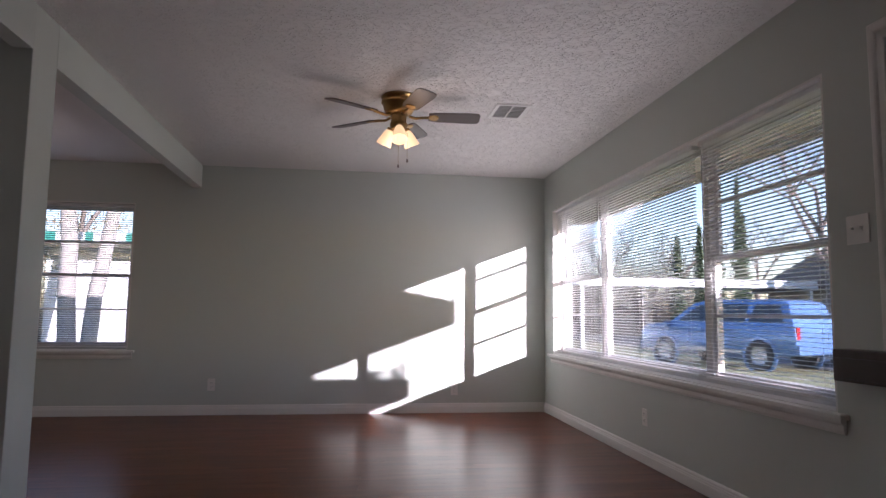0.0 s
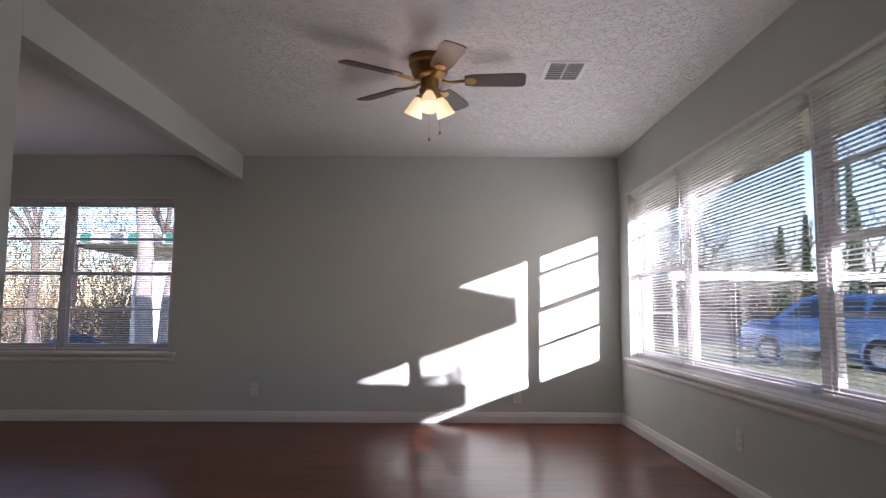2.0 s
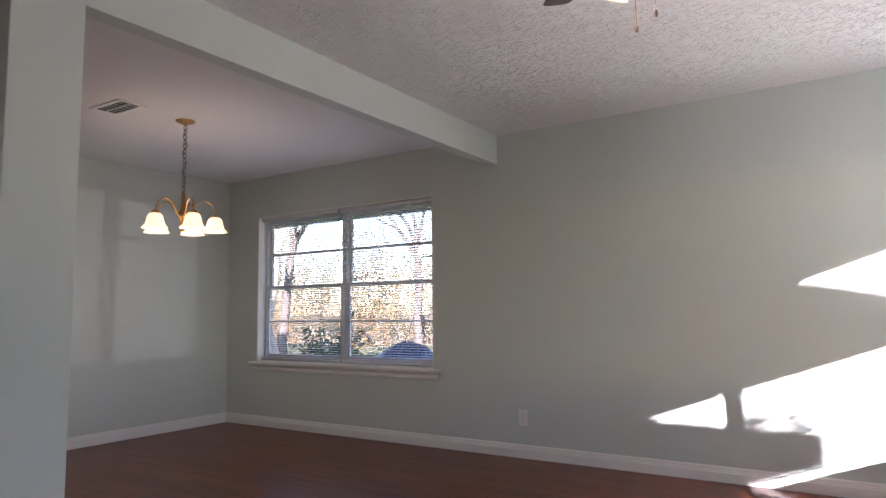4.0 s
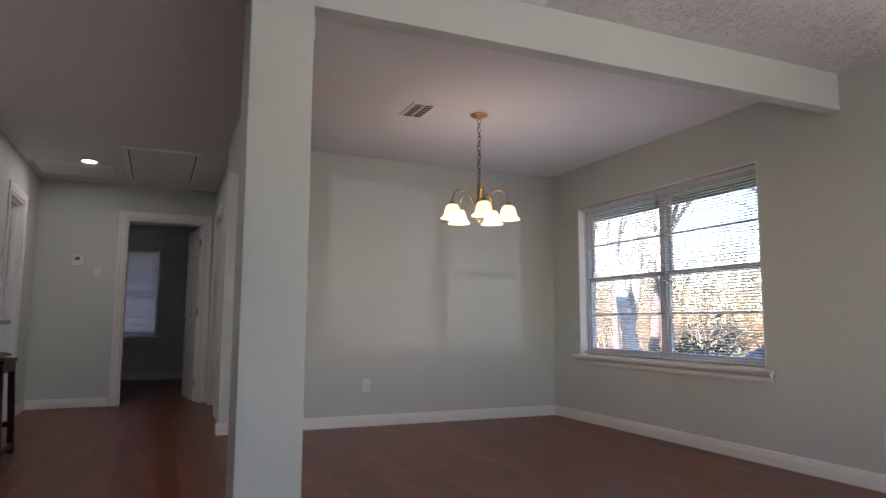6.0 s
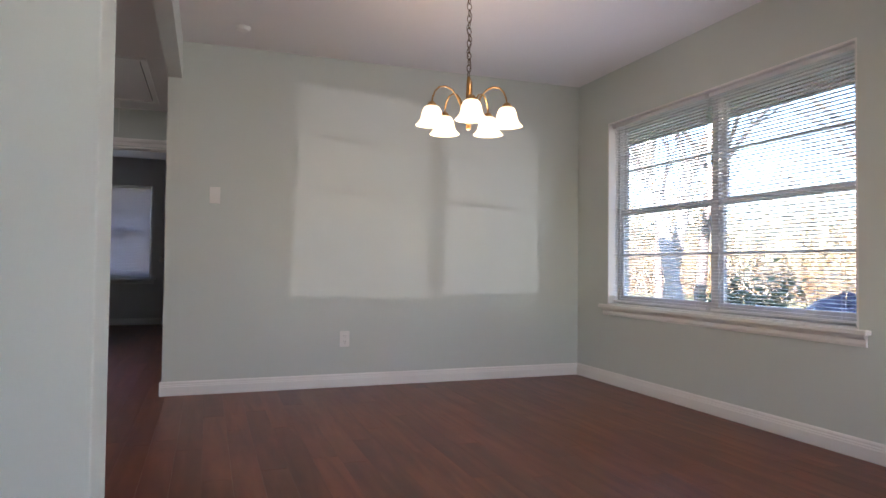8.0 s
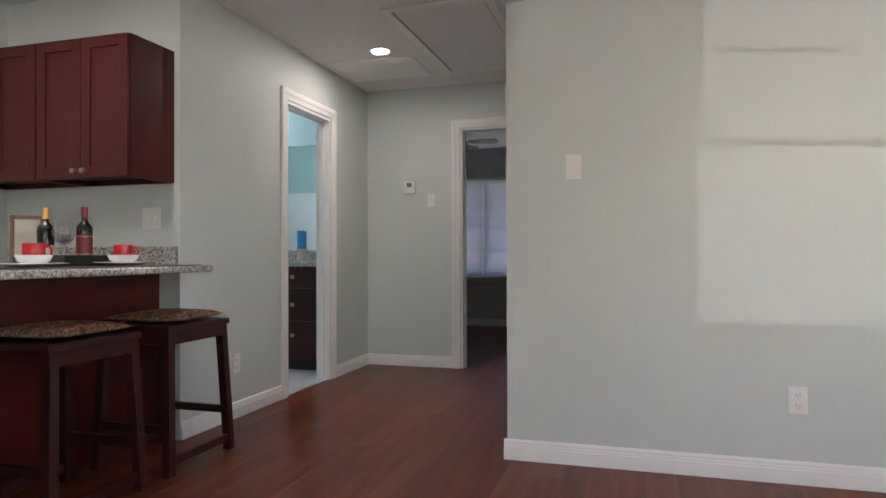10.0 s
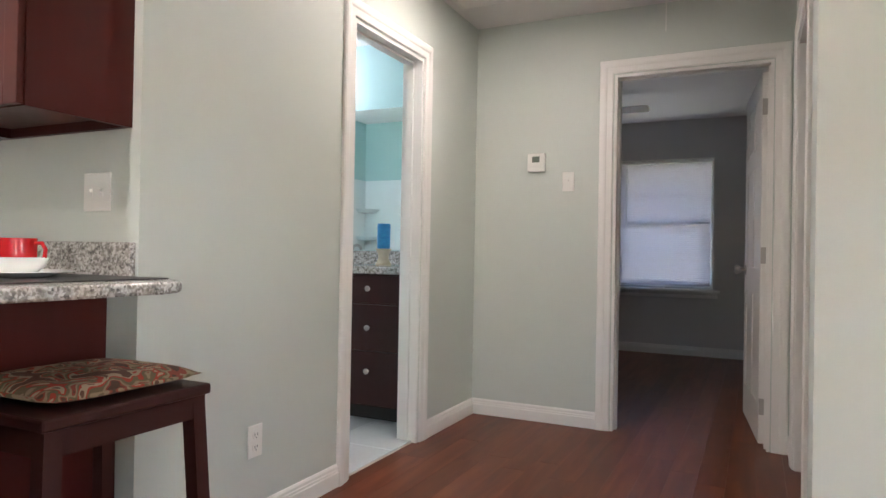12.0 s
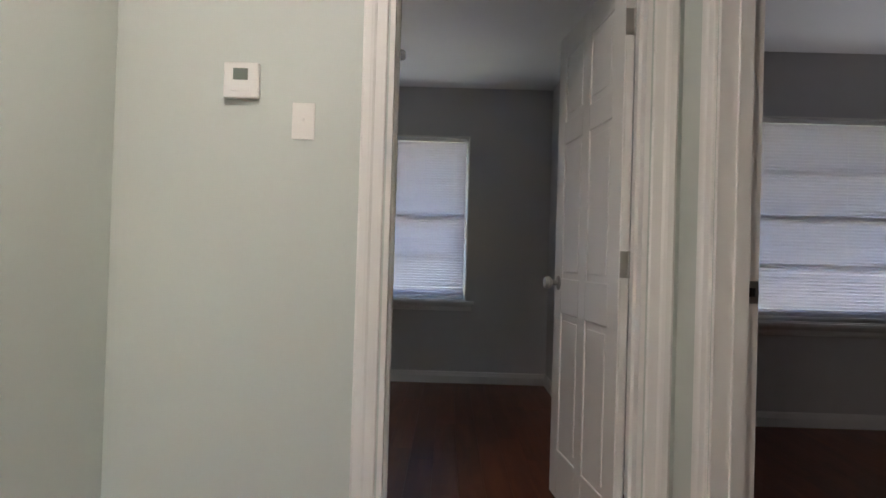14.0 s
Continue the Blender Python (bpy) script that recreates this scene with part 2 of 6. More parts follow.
M_WALL = surface("sage_wall_paint", (0.60, 0.64, 0.592), (0.575, 0.614, 0.567), 0.6, scale=1.2, grain=160, bump=0.12, mix=0.5)
M_GREY = surface("grey_wall_paint", (0.62, 0.61, 0.60), (0.59, 0.58, 0.57), 0.5, scale=1.2, grain=160, bump=0.12)
M_TEAL = surface("pale_teal_wall_paint", (0.42, 0.60, 0.58), (0.39, 0.57, 0.55), 0.45, scale=1.2, grain=160, bump=0.1)
M_CEIL = ceiling_plaster()
M_SMOOTH = surface("smooth_ceiling_paint", (0.78, 0.765, 0.745), (0.74, 0.725, 0.71), 0.7, scale=2, grain=90, bump=0.15)
M_TRIM = surface("white_trim_paint", (0.82, 0.81, 0.775), (0.795, 0.785, 0.75), 0.42, scale=2.5, grain=140, bump=0.0)
M_WOOD = plank_wood()
M_GAP = material("dark_joint", (0.05, 0.016, 0.01), 0.5)
M_GRANITE = granite()
M_SLAT = vinyl_slat("white_vinyl_slat", (0.84, 0.83, 0.82), 0.1)
# Backlit copy: lavender cast of the light behind is put into the colour.
M_SLAT_LIT = vinyl_slat("backlit_vinyl_slat", (0.79, 0.75, 0.79), 0.125)
M_SASH = surface("aluminium_sash_paint", (0.62, 0.61, 0.60), (0.55, 0.54, 0.53), 0.4, scale=4, grain=90, bump=0.03)
# Outdoor brightness is held down by the tint in the pane's colour.
M_GLASS = glass_pane("view_dimming_glass", (0.60, 0.60, 0.615))
M_PLATE = surface("white_plastic_plate", (0.82, 0.81, 0.77), (0.78, 0.77, 0.73), 0.3, scale=6, grain=60, bump=0.0)
# Near-black for trim, and for holes and recesses with shade put into the colour.
M_DARK = material("recess_and_trim_black", (0.02, 0.02, 0.02), 0.6)
M_BRASS = surface("antique_brass", (0.42, 0.27, 0.10), (0.30, 0.18, 0.07), 0.28, 1.0, scale=9, grain=60, bump=0.05)
M_BRONZE = surface("dark_bronze", (0.16, 0.115, 0.075), (0.10, 0.07, 0.045), 0.32, 1.0, scale=9, grain=60, bump=0.05)
M_STEEL = surface("brushed_nickel", (0.50, 0.48, 0.45), (0.40, 0.38, 0.36), 0.3, 1.0, scale=9, grain=90, bump=0.05)
M_CHERRY = surface("cherry_stained_wood", (0.068, 0.009, 0.0065), (0.048, 0.0065, 0.005), 0.32, scale=1.2, grain=9, bump=0.0, spec=0.3, stretch=(6, 6, 0.6))
M_ESPRESSO = surface("espresso_stained_wood", (0.042, 0.012, 0.010), (0.030, 0.009, 0.0075), 0.38, scale=1.2, grain=9, bump=0.0, spec=0.3, stretch=(6, 6, 0.6))
M_BLADE = surface("dark_walnut_blade", (0.055, 0.032, 0.024), (0.035, 0.020, 0.015), 0.3, scale=3, grain=24, bump=0.08, stretch=(1, 8, 8))
M_LAMP = glowing("lit_frosted_glass", (1.0, 0.62, 0.27), 0.15, (0.80, 0.68, 0.48))
M_BULB = glowing("lit_bulb", (1.0, 0.88, 0.70), 4.0)


# ---- large structure ----
def structure(name, bm, mat, label):
    return tagged(part(name, bm, mat), label, "wall" if name.startswith("wall") else name.split("_")[0], kind="structure")


def wall_along(axis, a0, a1, b0, b1, holes=(), z1=ZC, z0=0.0):
    """A wall from a0 to a1 along x or y, b0 to b1 thick, with holes (from, to, bottom, top) right through it."""
    bm = bmesh.new()

    def put(p, q, r, s):
        if q - p > 1e-4 and s - r > 1e-4:
            box(bm, *((p, b0, r, q, b1, s) if axis == "x" else (b0, p, r, b1, q, s)))

    at = a0
    for p, q, r, s in sorted(holes):
        put(at, p, z0, z1)
        put(p, q, z0, r)
        put(p, q, s, z1)
        at = q
    put(at, a1, z0, z1)
    return bm


# openings: from, to, bottom, top
WIN_E = (3.33, 7.2, 0.61, 2.045)
DOOR_F = (2.06, 2.98, 0.0, 2.05)
WIN_N = (-3.74, -1.64, 0.62, 2.04)
WIN_B = (1.85, 3.76, 0.68, 2.04)
WIN_R = (5.47, 6.89, 0.68, 2.02)
WIN_T = (-5.50, -4.88, 1.09, 1.95)
DOOR_1 = (3.40, 4.225, 0.0, 2.06)
DOOR_2 = (-6.24, -5.46, 0.0, 2.06)
DOOR_B = (-5.77, -5.105, 0.0, 2.045)

structure("wall_east", wall_along("y", YL - 0.115, YN + 0.2, XE, XE + 0.2, [WIN_E, DOOR_F]), M_WALL, "pale sage painted wall with the wide front window")
structure("wall_north", wall_along("x", XROOM - 0.12, XE, YN, YN + 0.2, [WIN_N]), M_WALL, "pale sage painted wall with the dining window")
structure("wall_dining_west", wall_along("y", YD, YN, XD - TH, XD), M_WALL, "pale sage painted dining room end wall")
structure("wall_hall_north", wall_along("x", XW, XD - TH, YH, YH + TH, [DOOR_2]), M_WALL, "pale sage hallway wall with a doorway")
structure("wall_hall_west", wall_along("y", YS - TH, YH + TH, XW - TH, XW, [DOOR_1]), M_WALL, "pale sage hallway end wall with a doorway")
structure("wall_hall_south", wall_along("x", XW, XK - TH, YS - TH, YS, [DOOR_B]), M_WALL, "pale sage hallway wall beside the bathroom door")
structure("wall_kitchen_west", wall_along("y", YK, YS, XK - TH, XK), M_WALL, "pale sage kitchen wall under the cabinets")
structure("wall_kitchen_south", wall_along("x", XK - TH, XB - TH, YK - TH, YK), M_WALL, "pale sage kitchen back wall")
structure("wall_living_west", wall_along("y", YL, YK, XB - TH, XB), M_WALL, "pale sage painted living room side wall")
structure("wall_living_south", wall_along("x", XB - TH, XE, YL - TH, YL), M_WALL, "pale sage painted living room back wall")
structure("wall_bath_west", wall_along("y", YB, YS - TH, XW - TH, XW), M_TEAL, "pale teal bathroom wall above the mirror")
structure("wall_bath_north", boxes((XW, YS - TH - 0.006, 0, DOOR_B[0], YS - TH - 0.001, ZC), (DOOR_B[1], YS - TH - 0.006, 0, XBATH, YS - TH - 0.001, ZC)), M_TEAL, "pale teal bathroom wall beside the door")
structure("wall_bath_south", wall_along("x", XW - TH, XBATH, YB - 0.2, YB, [WIN_T]), M_TEAL, "pale teal bathroom wall with a small window")
structure("wall_bath_east", boxes((XBATH, YB - 0.2, 0, XBATH + 0.1, YK - TH, ZC), (XBATH, YK - TH, 0, XK - TH - 0.002, YS - TH - 0.002, ZC)), M_TEAL, "pale teal bathroom end wall")
structure("wall_bedroom_west", wall_along("y", 0.0, 4.5, XBED - 0.2, XBED, [WIN_B]), M_GREY, "dim grey bedroom wall with a window")
structure("wall_bedroom_north", wall_along("x", XBED, XW - TH, 4.43, 4.54), M_GREY, "dim grey bedroom side wall")
structure("wall_bedroom_south", wall_along("x", XBED, XW - TH, -0.12, 0.0), M_GREY, "dim grey bedroom side wall")
structure("wall_room_west", wall_along("y", 4.54, YN, XROOM - 0.12, XROOM, [WIN_R]), M_GREY, "dim grey back room wall with a window")
structure("wall_room_east", boxes((XD - TH - 0.02, 4.42, 0, XD - TH - 0.002, YN, ZC)), M_GREY, "dim grey back room side wall")
structure("post", boxes((XB - 0.24, 4.04, 0, XB, 4.29, ZC), bevel=0.004), M_WALL, "square pale sage post between hall and living room")
structure("beam_long", boxes((XB - 0.09, 4.29, 2.215, XB, YN, ZC), (XB - 0.09, YK, 2.215, XB, 4.04, ZC)), M_WALL, "pale sage dropped ceiling beam")
structure("beam_short", boxes((XD, YD, 2.18, XB - 0.24, 4.345, ZC)), M_WALL, "pale sage dropped beam over the hall opening")
structure("ceiling", boxes((XB - 0.045, YL - TH, ZC, XE + 0.2, YN + 0.2, ZC + 0.1)), M_CEIL, "off-white knockdown plaster ceiling")
structure("ceiling_dining", boxes((XBED - 0.2, -0.12, ZC, XB - 0.045, YN + 0.2, ZC + 0.1)), M_SMOOTH, "off-white lightly textured ceiling")
floor = structure("floor", boxes((XBED - 0.2, -0.92, -0.3, XE + 0.2, YN + 0.2, -0.012)), M_GAP, "dark cherry wood plank floor, glossy and worn")


# ---- trim ----
def run(name, profile, x0, y0, x1, y1, mat, label, inward):
    """A moulding along a wall from (x0, y0) to (x1, y1); profile in (out from the wall, z)."""
    d = Vector((x1 - x0, y1 - y0))
    n = Vector(inward)
    bm = bmesh.new()
    ends = [[bm.verts.new((p.x + n.x * a, p.y + n.y * a, z)) for a, z in profile] for p in (Vector((x0, y0)), Vector((x1, y1)))]
    k = len(profile)
    for i in range(k):
        bm.faces.new((ends[0][i], ends[0][(i + 1) % k], ends[1][(i + 1) % k], ends[1][i]))
    bm.faces.new(ends[0])
    bm.faces.new(ends[1])
    return tagged(part(name, bm, mat), label, "baseboard", kind="structure")


BASE = [(0, 0.002), (0.015, 0.002), (0.015, 0.062), (0.012, 0.066), (0.012, 0.074), (0.009, 0.078), (0.009, 0.088), (0.004, 0.097), (0, 0.098)]
CAS = 0.083
for x0, y0, x1, y1, n in (
    (XE, 2.98 + CAS, XE, YN, (-1, 0)), (XE, YL, XE, 2.06 - CAS, (-1, 0)),
    (XD + 0.015, YN, XE - 0.015, YN, (0, -1)), (XD, YD - 0.015, XD, YN, (1, 0)),
    (XD - TH, YD, XD, YD, (0, -1)),
    (DOOR_2[1] + CAS, YH, XD - TH, YH, (0, -1)), (XW + 0.015, YH, DOOR_2[0] - CAS, YH, (0, -1)),
    (XW, YS, XW, DOOR_1[0] - CAS, (1, 0)), (XW, DOOR_1[1] + CAS, XW, YH, (1, 0)),
    (XW + 0.015, YS, DOOR_B[0] - CAS, YS, (0, 1)), (DOOR_B[1] + CAS, YS, XK, YS, (0, 1)),
    (XB + 0.0, YL, XB, YK, (1, 0)), (XB, YL, XE, YL, (0, 1)),
    (XBED, 0, XBED, 4.43, (1, 0)), (XBED, 4.43, XW - TH, 4.43, (0, -1)),
    (XROOM, 4.54, XROOM, YN, (1, 0)), (XROOM, YN, XD - TH - 0.02, YN, (0, -1)),
):
    run("baseboard", BASE, x0, y0, x1, y1, M_TRIM, "white painted moulded baseboard along the wall", n)


def casing(name, mat, opening, thick, both=True):
    """Door lining, stop and moulded casing. Local x along the wall, y into it from the near face, opening (0, w) by h."""
    w, h = opening
    ob = empty(name)
    t = 0.016
    part("lining", boxes((0, -0.001, 0, t, thick + 0.001, h), (w - t, -0.001, 0, w, thick + 0.001, h), (t, -0.001, h - t, w - t, thick + 0.001, h)), mat, ob)
    part("stop", boxes((t, thick * 0.42, 0, t + 0.011, thick * 0.75, h - t), (w - t - 0.011, thick * 0.42, 0, w - t, thick * 0.75, h - t), (t + 0.011, thick * 0.42, h - t - 0.011, w - t - 0.011, thick * 0.75, h - t)), mat, ob)
    for side in (0, 1) if both else (0,):
        f = (lambda d: -d) if side == 0 else (lambda d: thick + d)
        bm = bmesh.new()
        prof = [(0.006, 0.0005), (0.006, 0.008), (0.010, 0.011), (0.040, 0.012), (0.048, 0.016), (0.058, 0.018), (0.076, 0.018), (CAS, 0.013), (CAS, 0.0005)]
        rings = [[bm.verts.new((-a, f(d), 0.0)) for a, d in prof], [bm.verts.new((-a, f(d), h + a)) for a, d in prof],
                 [bm.verts.new((w + a, f(d), h + a)) for a, d in prof], [bm.verts.new((w + a, f(d), 0.0)) for a, d in prof]]
        for p, q in zip(rings, rings[1:]):
            for k in range(len(prof)):
                j = (k + 1) % len(prof)
                bm.faces.new((p[k], p[j], q[j], q[k]))
        bm.faces.new(rings[0])
        bm.faces.new(rings[-1])
        part("casing", bm, mat, ob)
    return ob


def strike(parent, x, y, z, face):
    """A strike plate let into a jamb whose face looks along local x by face."""
    s = part("strike_plate", boxes((x, y - 0.016, z - 0.03, x + face * 0.0025, y + 0.016, z + 0.03)), M_STEEL, parent, "dull nickel strike plate")
    part("latch_hole", boxes((x + face * 0.0025, y - 0.008, z - 0.012, x + face * 0.0035, y + 0.008, z + 0.012)), M_DARK, s)


c1 = casing("door_1", M_TRIM, (DOOR_1[1] - DOOR_1[0], DOOR_1[3]), TH)
c1.matrix_basis = pose(XW, DOOR_1[0], 0, 0, 0, 90)
tagged(c1, "white moulded bedroom door frame in the hallway", "door frame", kind="structure")
c2 = casing("door_2", M_TRIM, (DOOR_2[1] - DOOR_2[0], DOOR_2[3]), TH)
c2.matrix_basis = pose(DOOR_2[0], YH, 0)
tagged(c2, "white moulded back room door frame", "door frame", kind="structure")
strike(c2, 0.016, 0.098, 0.965, 1)
c3 = casing("door_3", M_TRIM, (DOOR_B[1] - DOOR_B[0], DOOR_B[3]), TH)
c3.matrix_basis = pose(DOOR_B[1], YS, 0, 0, 0, 180)
tagged(c3, "white moulded bathroom door frame", "door frame", kind="structure")
strike(c3, DOOR_B[1] - DOOR_B[0] - 0.016, 0.07, 0.93, -1)
c4 = casing("door_4", M_TRIM, (DOOR_F[1] - DOOR_F[0], DOOR_F[3]), 0.2, both=False)
c4.matrix_basis = pose(XE, DOOR_F[1], 0, 0, 0, -90)
tagged(c4, "white moulded front door frame", "door frame", kind="structure")


def panel_door(name, w, h, mat, hinge_side=1):
    """A six-panel door leaf, hinged at local x 0 and running to +x, 35 mm thick along y."""
    ob = empty(name)
    t = 0.035
    stile, mid = 0.105, 0.085
    rails = [(0.0, 0.21), (0.80, 0.95), (1.53, 1.63), (h - 0.11, h)]
    bm = bmesh.new()
    cols = [(0, stile), (w / 2 - mid / 2, w / 2 + mid / 2), (w - stile, w)]
    box(bm, 0, 0.008, 0, w, t - 0.008, h)
    for y0, y1 in ((0.0, 0.0078), (t - 0.0078, t)):
        for a, b in cols:
            box(bm, a, y0, 0, b, y1, h, bevel=0.003)
        for a, b in rails:
            for (p, q), (r, s) in zip(cols, cols[1:]):
                box(bm, q, y0, a, r, y1, b, bevel=0.003)
    part("leaf", bm, mat, ob)
    for (_, a), (b, _) in zip(cols, cols[1:]):
        for (_, c), (d, _) in zip(rails, rails[1:]):
            m, bm = 0.028, bmesh.new()
            for y0, y1 in ((0.003, 0.0079), (t - 0.0079, t - 0.003)):
                box(bm, a + m, y0, c + m, b - m, y1, d - m, bevel=0.0045)
            part("panel", bm, mat, ob)
    knob = empty("knob")
    knob.parent = ob
    for s, y in ((-1, 0), (1, t)):
        bm = bmesh.new()
        lathe(bm, [(0, 0), (0.032, 0), (0.032, 0.004), (0.012, 0.008), (0.011, 0.03), (0.024, 0.038), (0.028, 0.052), (0.022, 0.064), (0, 0.066)], 20, (w - 0.07, y, 0.93), Matrix.Rotation(radians(-90 * s), 4, "X"))
        part("handle", bm, M_STEEL, knob, smooth=True)
    for z in (0.2, 1.02, 1.83):
        bm = bmesh.new()
        tube(bm, [(-0.004, 0, z - 0.045), (-0.004, 0, z + 0.045)], 0.006, 10)
        box(bm, -0.0025, 0.001, z - 0.044, -0.0005, 0.033, z + 0.044)
        box(bm, 0.0, -0.0022, z - 0.044, 0.032, -0.0002, z + 0.044)
        part("hinge", bm, M_STEEL, ob, "dull nickel hinge")
    return ob


leaf = panel_door("bedroom_door", 0.78, 2.02, M_TRIM)
leaf.matrix_basis = pose(XW - TH - 0.006, DOOR_1[1] - 0.02, 0.008, 0, 0, 180 + 6.3)
tagged(leaf, "white six-panel door standing open into the bedroom", "door")
front = panel_door("front_door", 0.885, 2.02, M_TRIM)
front.matrix_basis = pose(XE + 0.06, DOOR_F[1] - 0.018, 0.008, 0, 0, -90)
tagged(front, "white six-panel front door, closed", "door")


# ---- windows and blinds ----
def window(name, w, h, units, m, label, depth=0.2, reveal=0.09, sill=True):
    """A window in its opening. Local x along the wall, y outwards from the room face, z up from the opening's foot."""
    ob = empty(name)
    t = 0.012
    part("jamb_liner", boxes((0, 0.0, 0, t, reveal, h), (w - t, 0.0, 0, w, reveal, h), (t, 0.0, h - t, w - t, reveal, h)), M_TRIM, ob)
    f = 0.035
    bm = bmesh.new()
    y0, y1 = reveal, reveal + 0.07
    box(bm, 0, y0, 0, f, y1, h)
    box(bm, w - f, y0, 0, w, y1, h)
    box(bm, f, y0, h - f, w - f, y1, h)
    box(bm, f, y0, 0, w - f, y1, f)
    for (a, b, _), (c, d, _) in zip(units, units[1:]):
        box(bm, b, y0, f, c, y1, h - f)
    part("window_frame", bm, M_SASH, ob)
    for n, (a, b, hung) in enumerate(units):
        a, b = max(a, f), min(b, w - f)
        if hung:
            half = h / 2
            for z0, z1, y in ((half - 0.012, h - f, reveal + 0.042), (f, half + 0.022, reveal + 0.014)):
                s = 0.028
                bm = bmesh.new()
                box(bm, a, y, z0, a + s, y + 0.024, z1)
                box(bm, b - s, y, z0, b, y + 0.024, z1)
                box(bm, a + s, y, z0, b - s, y + 0.024, z0 + s + 0.006)
                box(bm, a + s, y, z1 - s - 0.006, b - s, y + 0.024, z1)
                zm = (z0 + z1) / 2
                box(bm, a + s, y + 0.002, zm - 0.009, b - s, y + 0.022, zm + 0.009)
                sash = part("sash", bm, M_SASH, ob)
                for p, q in ((z0 + s, zm - 0.008), (zm + 0.008, z1 - s)):
                    pane = part("pane", boxes((a + s - 0.004, y + 0.010, p, b - s + 0.004, y + 0.013, q)), M_GLASS, sash)
                    pane.visible_shadow = False
        else:
            s = 0.03
            sash = part("sash", boxes((a, reveal + 0.02, f, a + s, reveal + 0.05, h - f), (b - s, reveal + 0.02, f, b, reveal + 0.05, h - f), (a + s, reveal + 0.02, f, b - s, reveal + 0.05, f + s), (a + s, reveal + 0.02, h - f - s, b - s, reveal + 0.05, h - f)), M_SASH, ob)
            pane = part("pane", boxes((a + s - 0.004, reveal + 0.033, f + s - 0.004, b - s + 0.004, reveal + 0.037, h - f - s + 0.004)), M_GLASS, sash)
            pane.visible_shadow = False
    if sill:
        bm = bmesh.new()
        box(bm, -0.065, -0.045, -0.026, w + 0.065, -0.0005, -0.002, bevel=0.004)
        box(bm, 0.001, -0.002, -0.024, w - 0.001, reveal, 0.003)
        part("window_sill", bm, M_TRIM, ob)
        bm = extrude_profile([(-0.0005, -0.085), (-0.010, -0.085), (-0.014, -0.070), (-0.014, -0.050), (-0.026, -0.038), (-0.030, -0.0265), (-0.0005, -0.0265)], w + 0.09)
        for v in bm.verts:
            v.co.x -= 0.045
        part("apron", bm, M_TRIM, ob)
    ob.matrix_basis = m
    return tagged(ob, label, "window", kind="structure")


def blind(w, h, tilt, m, label, group, wand=True):
    """A horizontal mini blind: headrail, curved slats, bottom rail, ladder cords and wand. Local origin top left."""
    skin = M_SLAT_LIT if abs(tilt) > 40 else M_SLAT
    ob = empty("window_blind")
    part("headrail", boxes((0.004, 0.01, -0.03, w - 0.004, 0.05, -0.002), bevel=0.003), M_SLAT, ob)
    prof = []
    n = 4
    for k in range(n + 1):
        u = -0.0125 + 0.025 * k / n
        prof.append((u, 0.0022 * (1 - (u / 0.0125) ** 2)))
    closed = prof + [(u, z - 0.0006) for u, z in reversed(prof)]
    bm = extrude_profile(closed, w - 0.014)
    bmesh.ops.transform(bm, matrix=Matrix.Translation((0.007, 0, 0)) @ Matrix.Rotation(radians(tilt), 4, "X"), verts=bm.verts)
    bmesh.ops.recalc_face_normals(bm, faces=bm.faces)
    me = bpy.data.meshes.new("slat")
    bm.to_mesh(me)
    bm.free()
    me.materials.append(skin)
    pitch = 0.0212
    count = int((h - 0.06) / pitch)
    rnd = random.Random(count * 7 + int(w * 100))
    for k in range(count):
        s = new("slat", me)
        s.parent = ob
        s.matrix_basis = pose(0, 0.03, -0.045 - pitch * k, rnd.uniform(-0.4, 0.4), rnd.uniform(-0.03, 0.03), 0)
    zb = -0.045 - pitch * count
    part("bottom_rail", boxes((0.006, 0.02, zb - 0.008, w - 0.006, 0.042, zb + 0.006), bevel=0.003), M_SLAT, ob)
    for x in (0.12, w / 2, w - 0.12) if w > 1.1 else (0.1, w - 0.1):
        bm = bmesh.new()
        for y in (0.0165, 0.0435):
            tube(bm, [(x, y, -0.03), (x, y, zb)], 0.0008, 4)
        part("ladder_cord", bm, M_SLAT, ob)
    if wand:
        bm = bmesh.new()
        tube(bm, [(0.07, 0.004, -0.02), (0.072, -0.004, -0.05), (0.074, -0.002, -0.72)], 0.004, 6)
        part("wand", bm, M_SLAT, ob)
    ob.matrix_basis = m
    return tagged(ob, label, "window blind", group)


def sill_fill(at, inward, length, watts, color):
    """Added upward lamp on a window's sill, standing in for light off the ground."""
    d = bpy.data.lights.new("sill_fill_lamp", "AREA")
    d.shape, d.size, d.size_y, d.energy, d.color, d.spread = "RECTANGLE", length, 0.06, watts, color, radians(95)
    new("sill_fill_lamp", d).matrix_world = look(at, Vector(at) + Vector((inward[0] * 0.57, inward[1] * 0.57, 0.82)))


sill_fill((XE - 0.03, (WIN_E[0] + WIN_E[1]) / 2, WIN_E[2] + 0.02), (-1, 0), WIN_E[1] - WIN_E[0] - 0.1, 1.15, (1.0, 0.91, 0.74))
sill_fill(((WIN_N[0] + WIN_N[1]) / 2, YN - 0.03, WIN_N[2] + 0.02), (0, -1), WIN_N[1] - WIN_N[0] - 0.1, 0.13, (0.95, 0.96, 1.0))
# Bedroom and back room get the same helper inside their closed blinds.
sill_fill((XBED + 0.03, (WIN_B[0] + WIN_B[1]) / 2, WIN_B[2] + 0.02), (1, 0), WIN_B[1] - WIN_B[0] - 0.1, 0.05, (1.0, 0.94, 0.90))
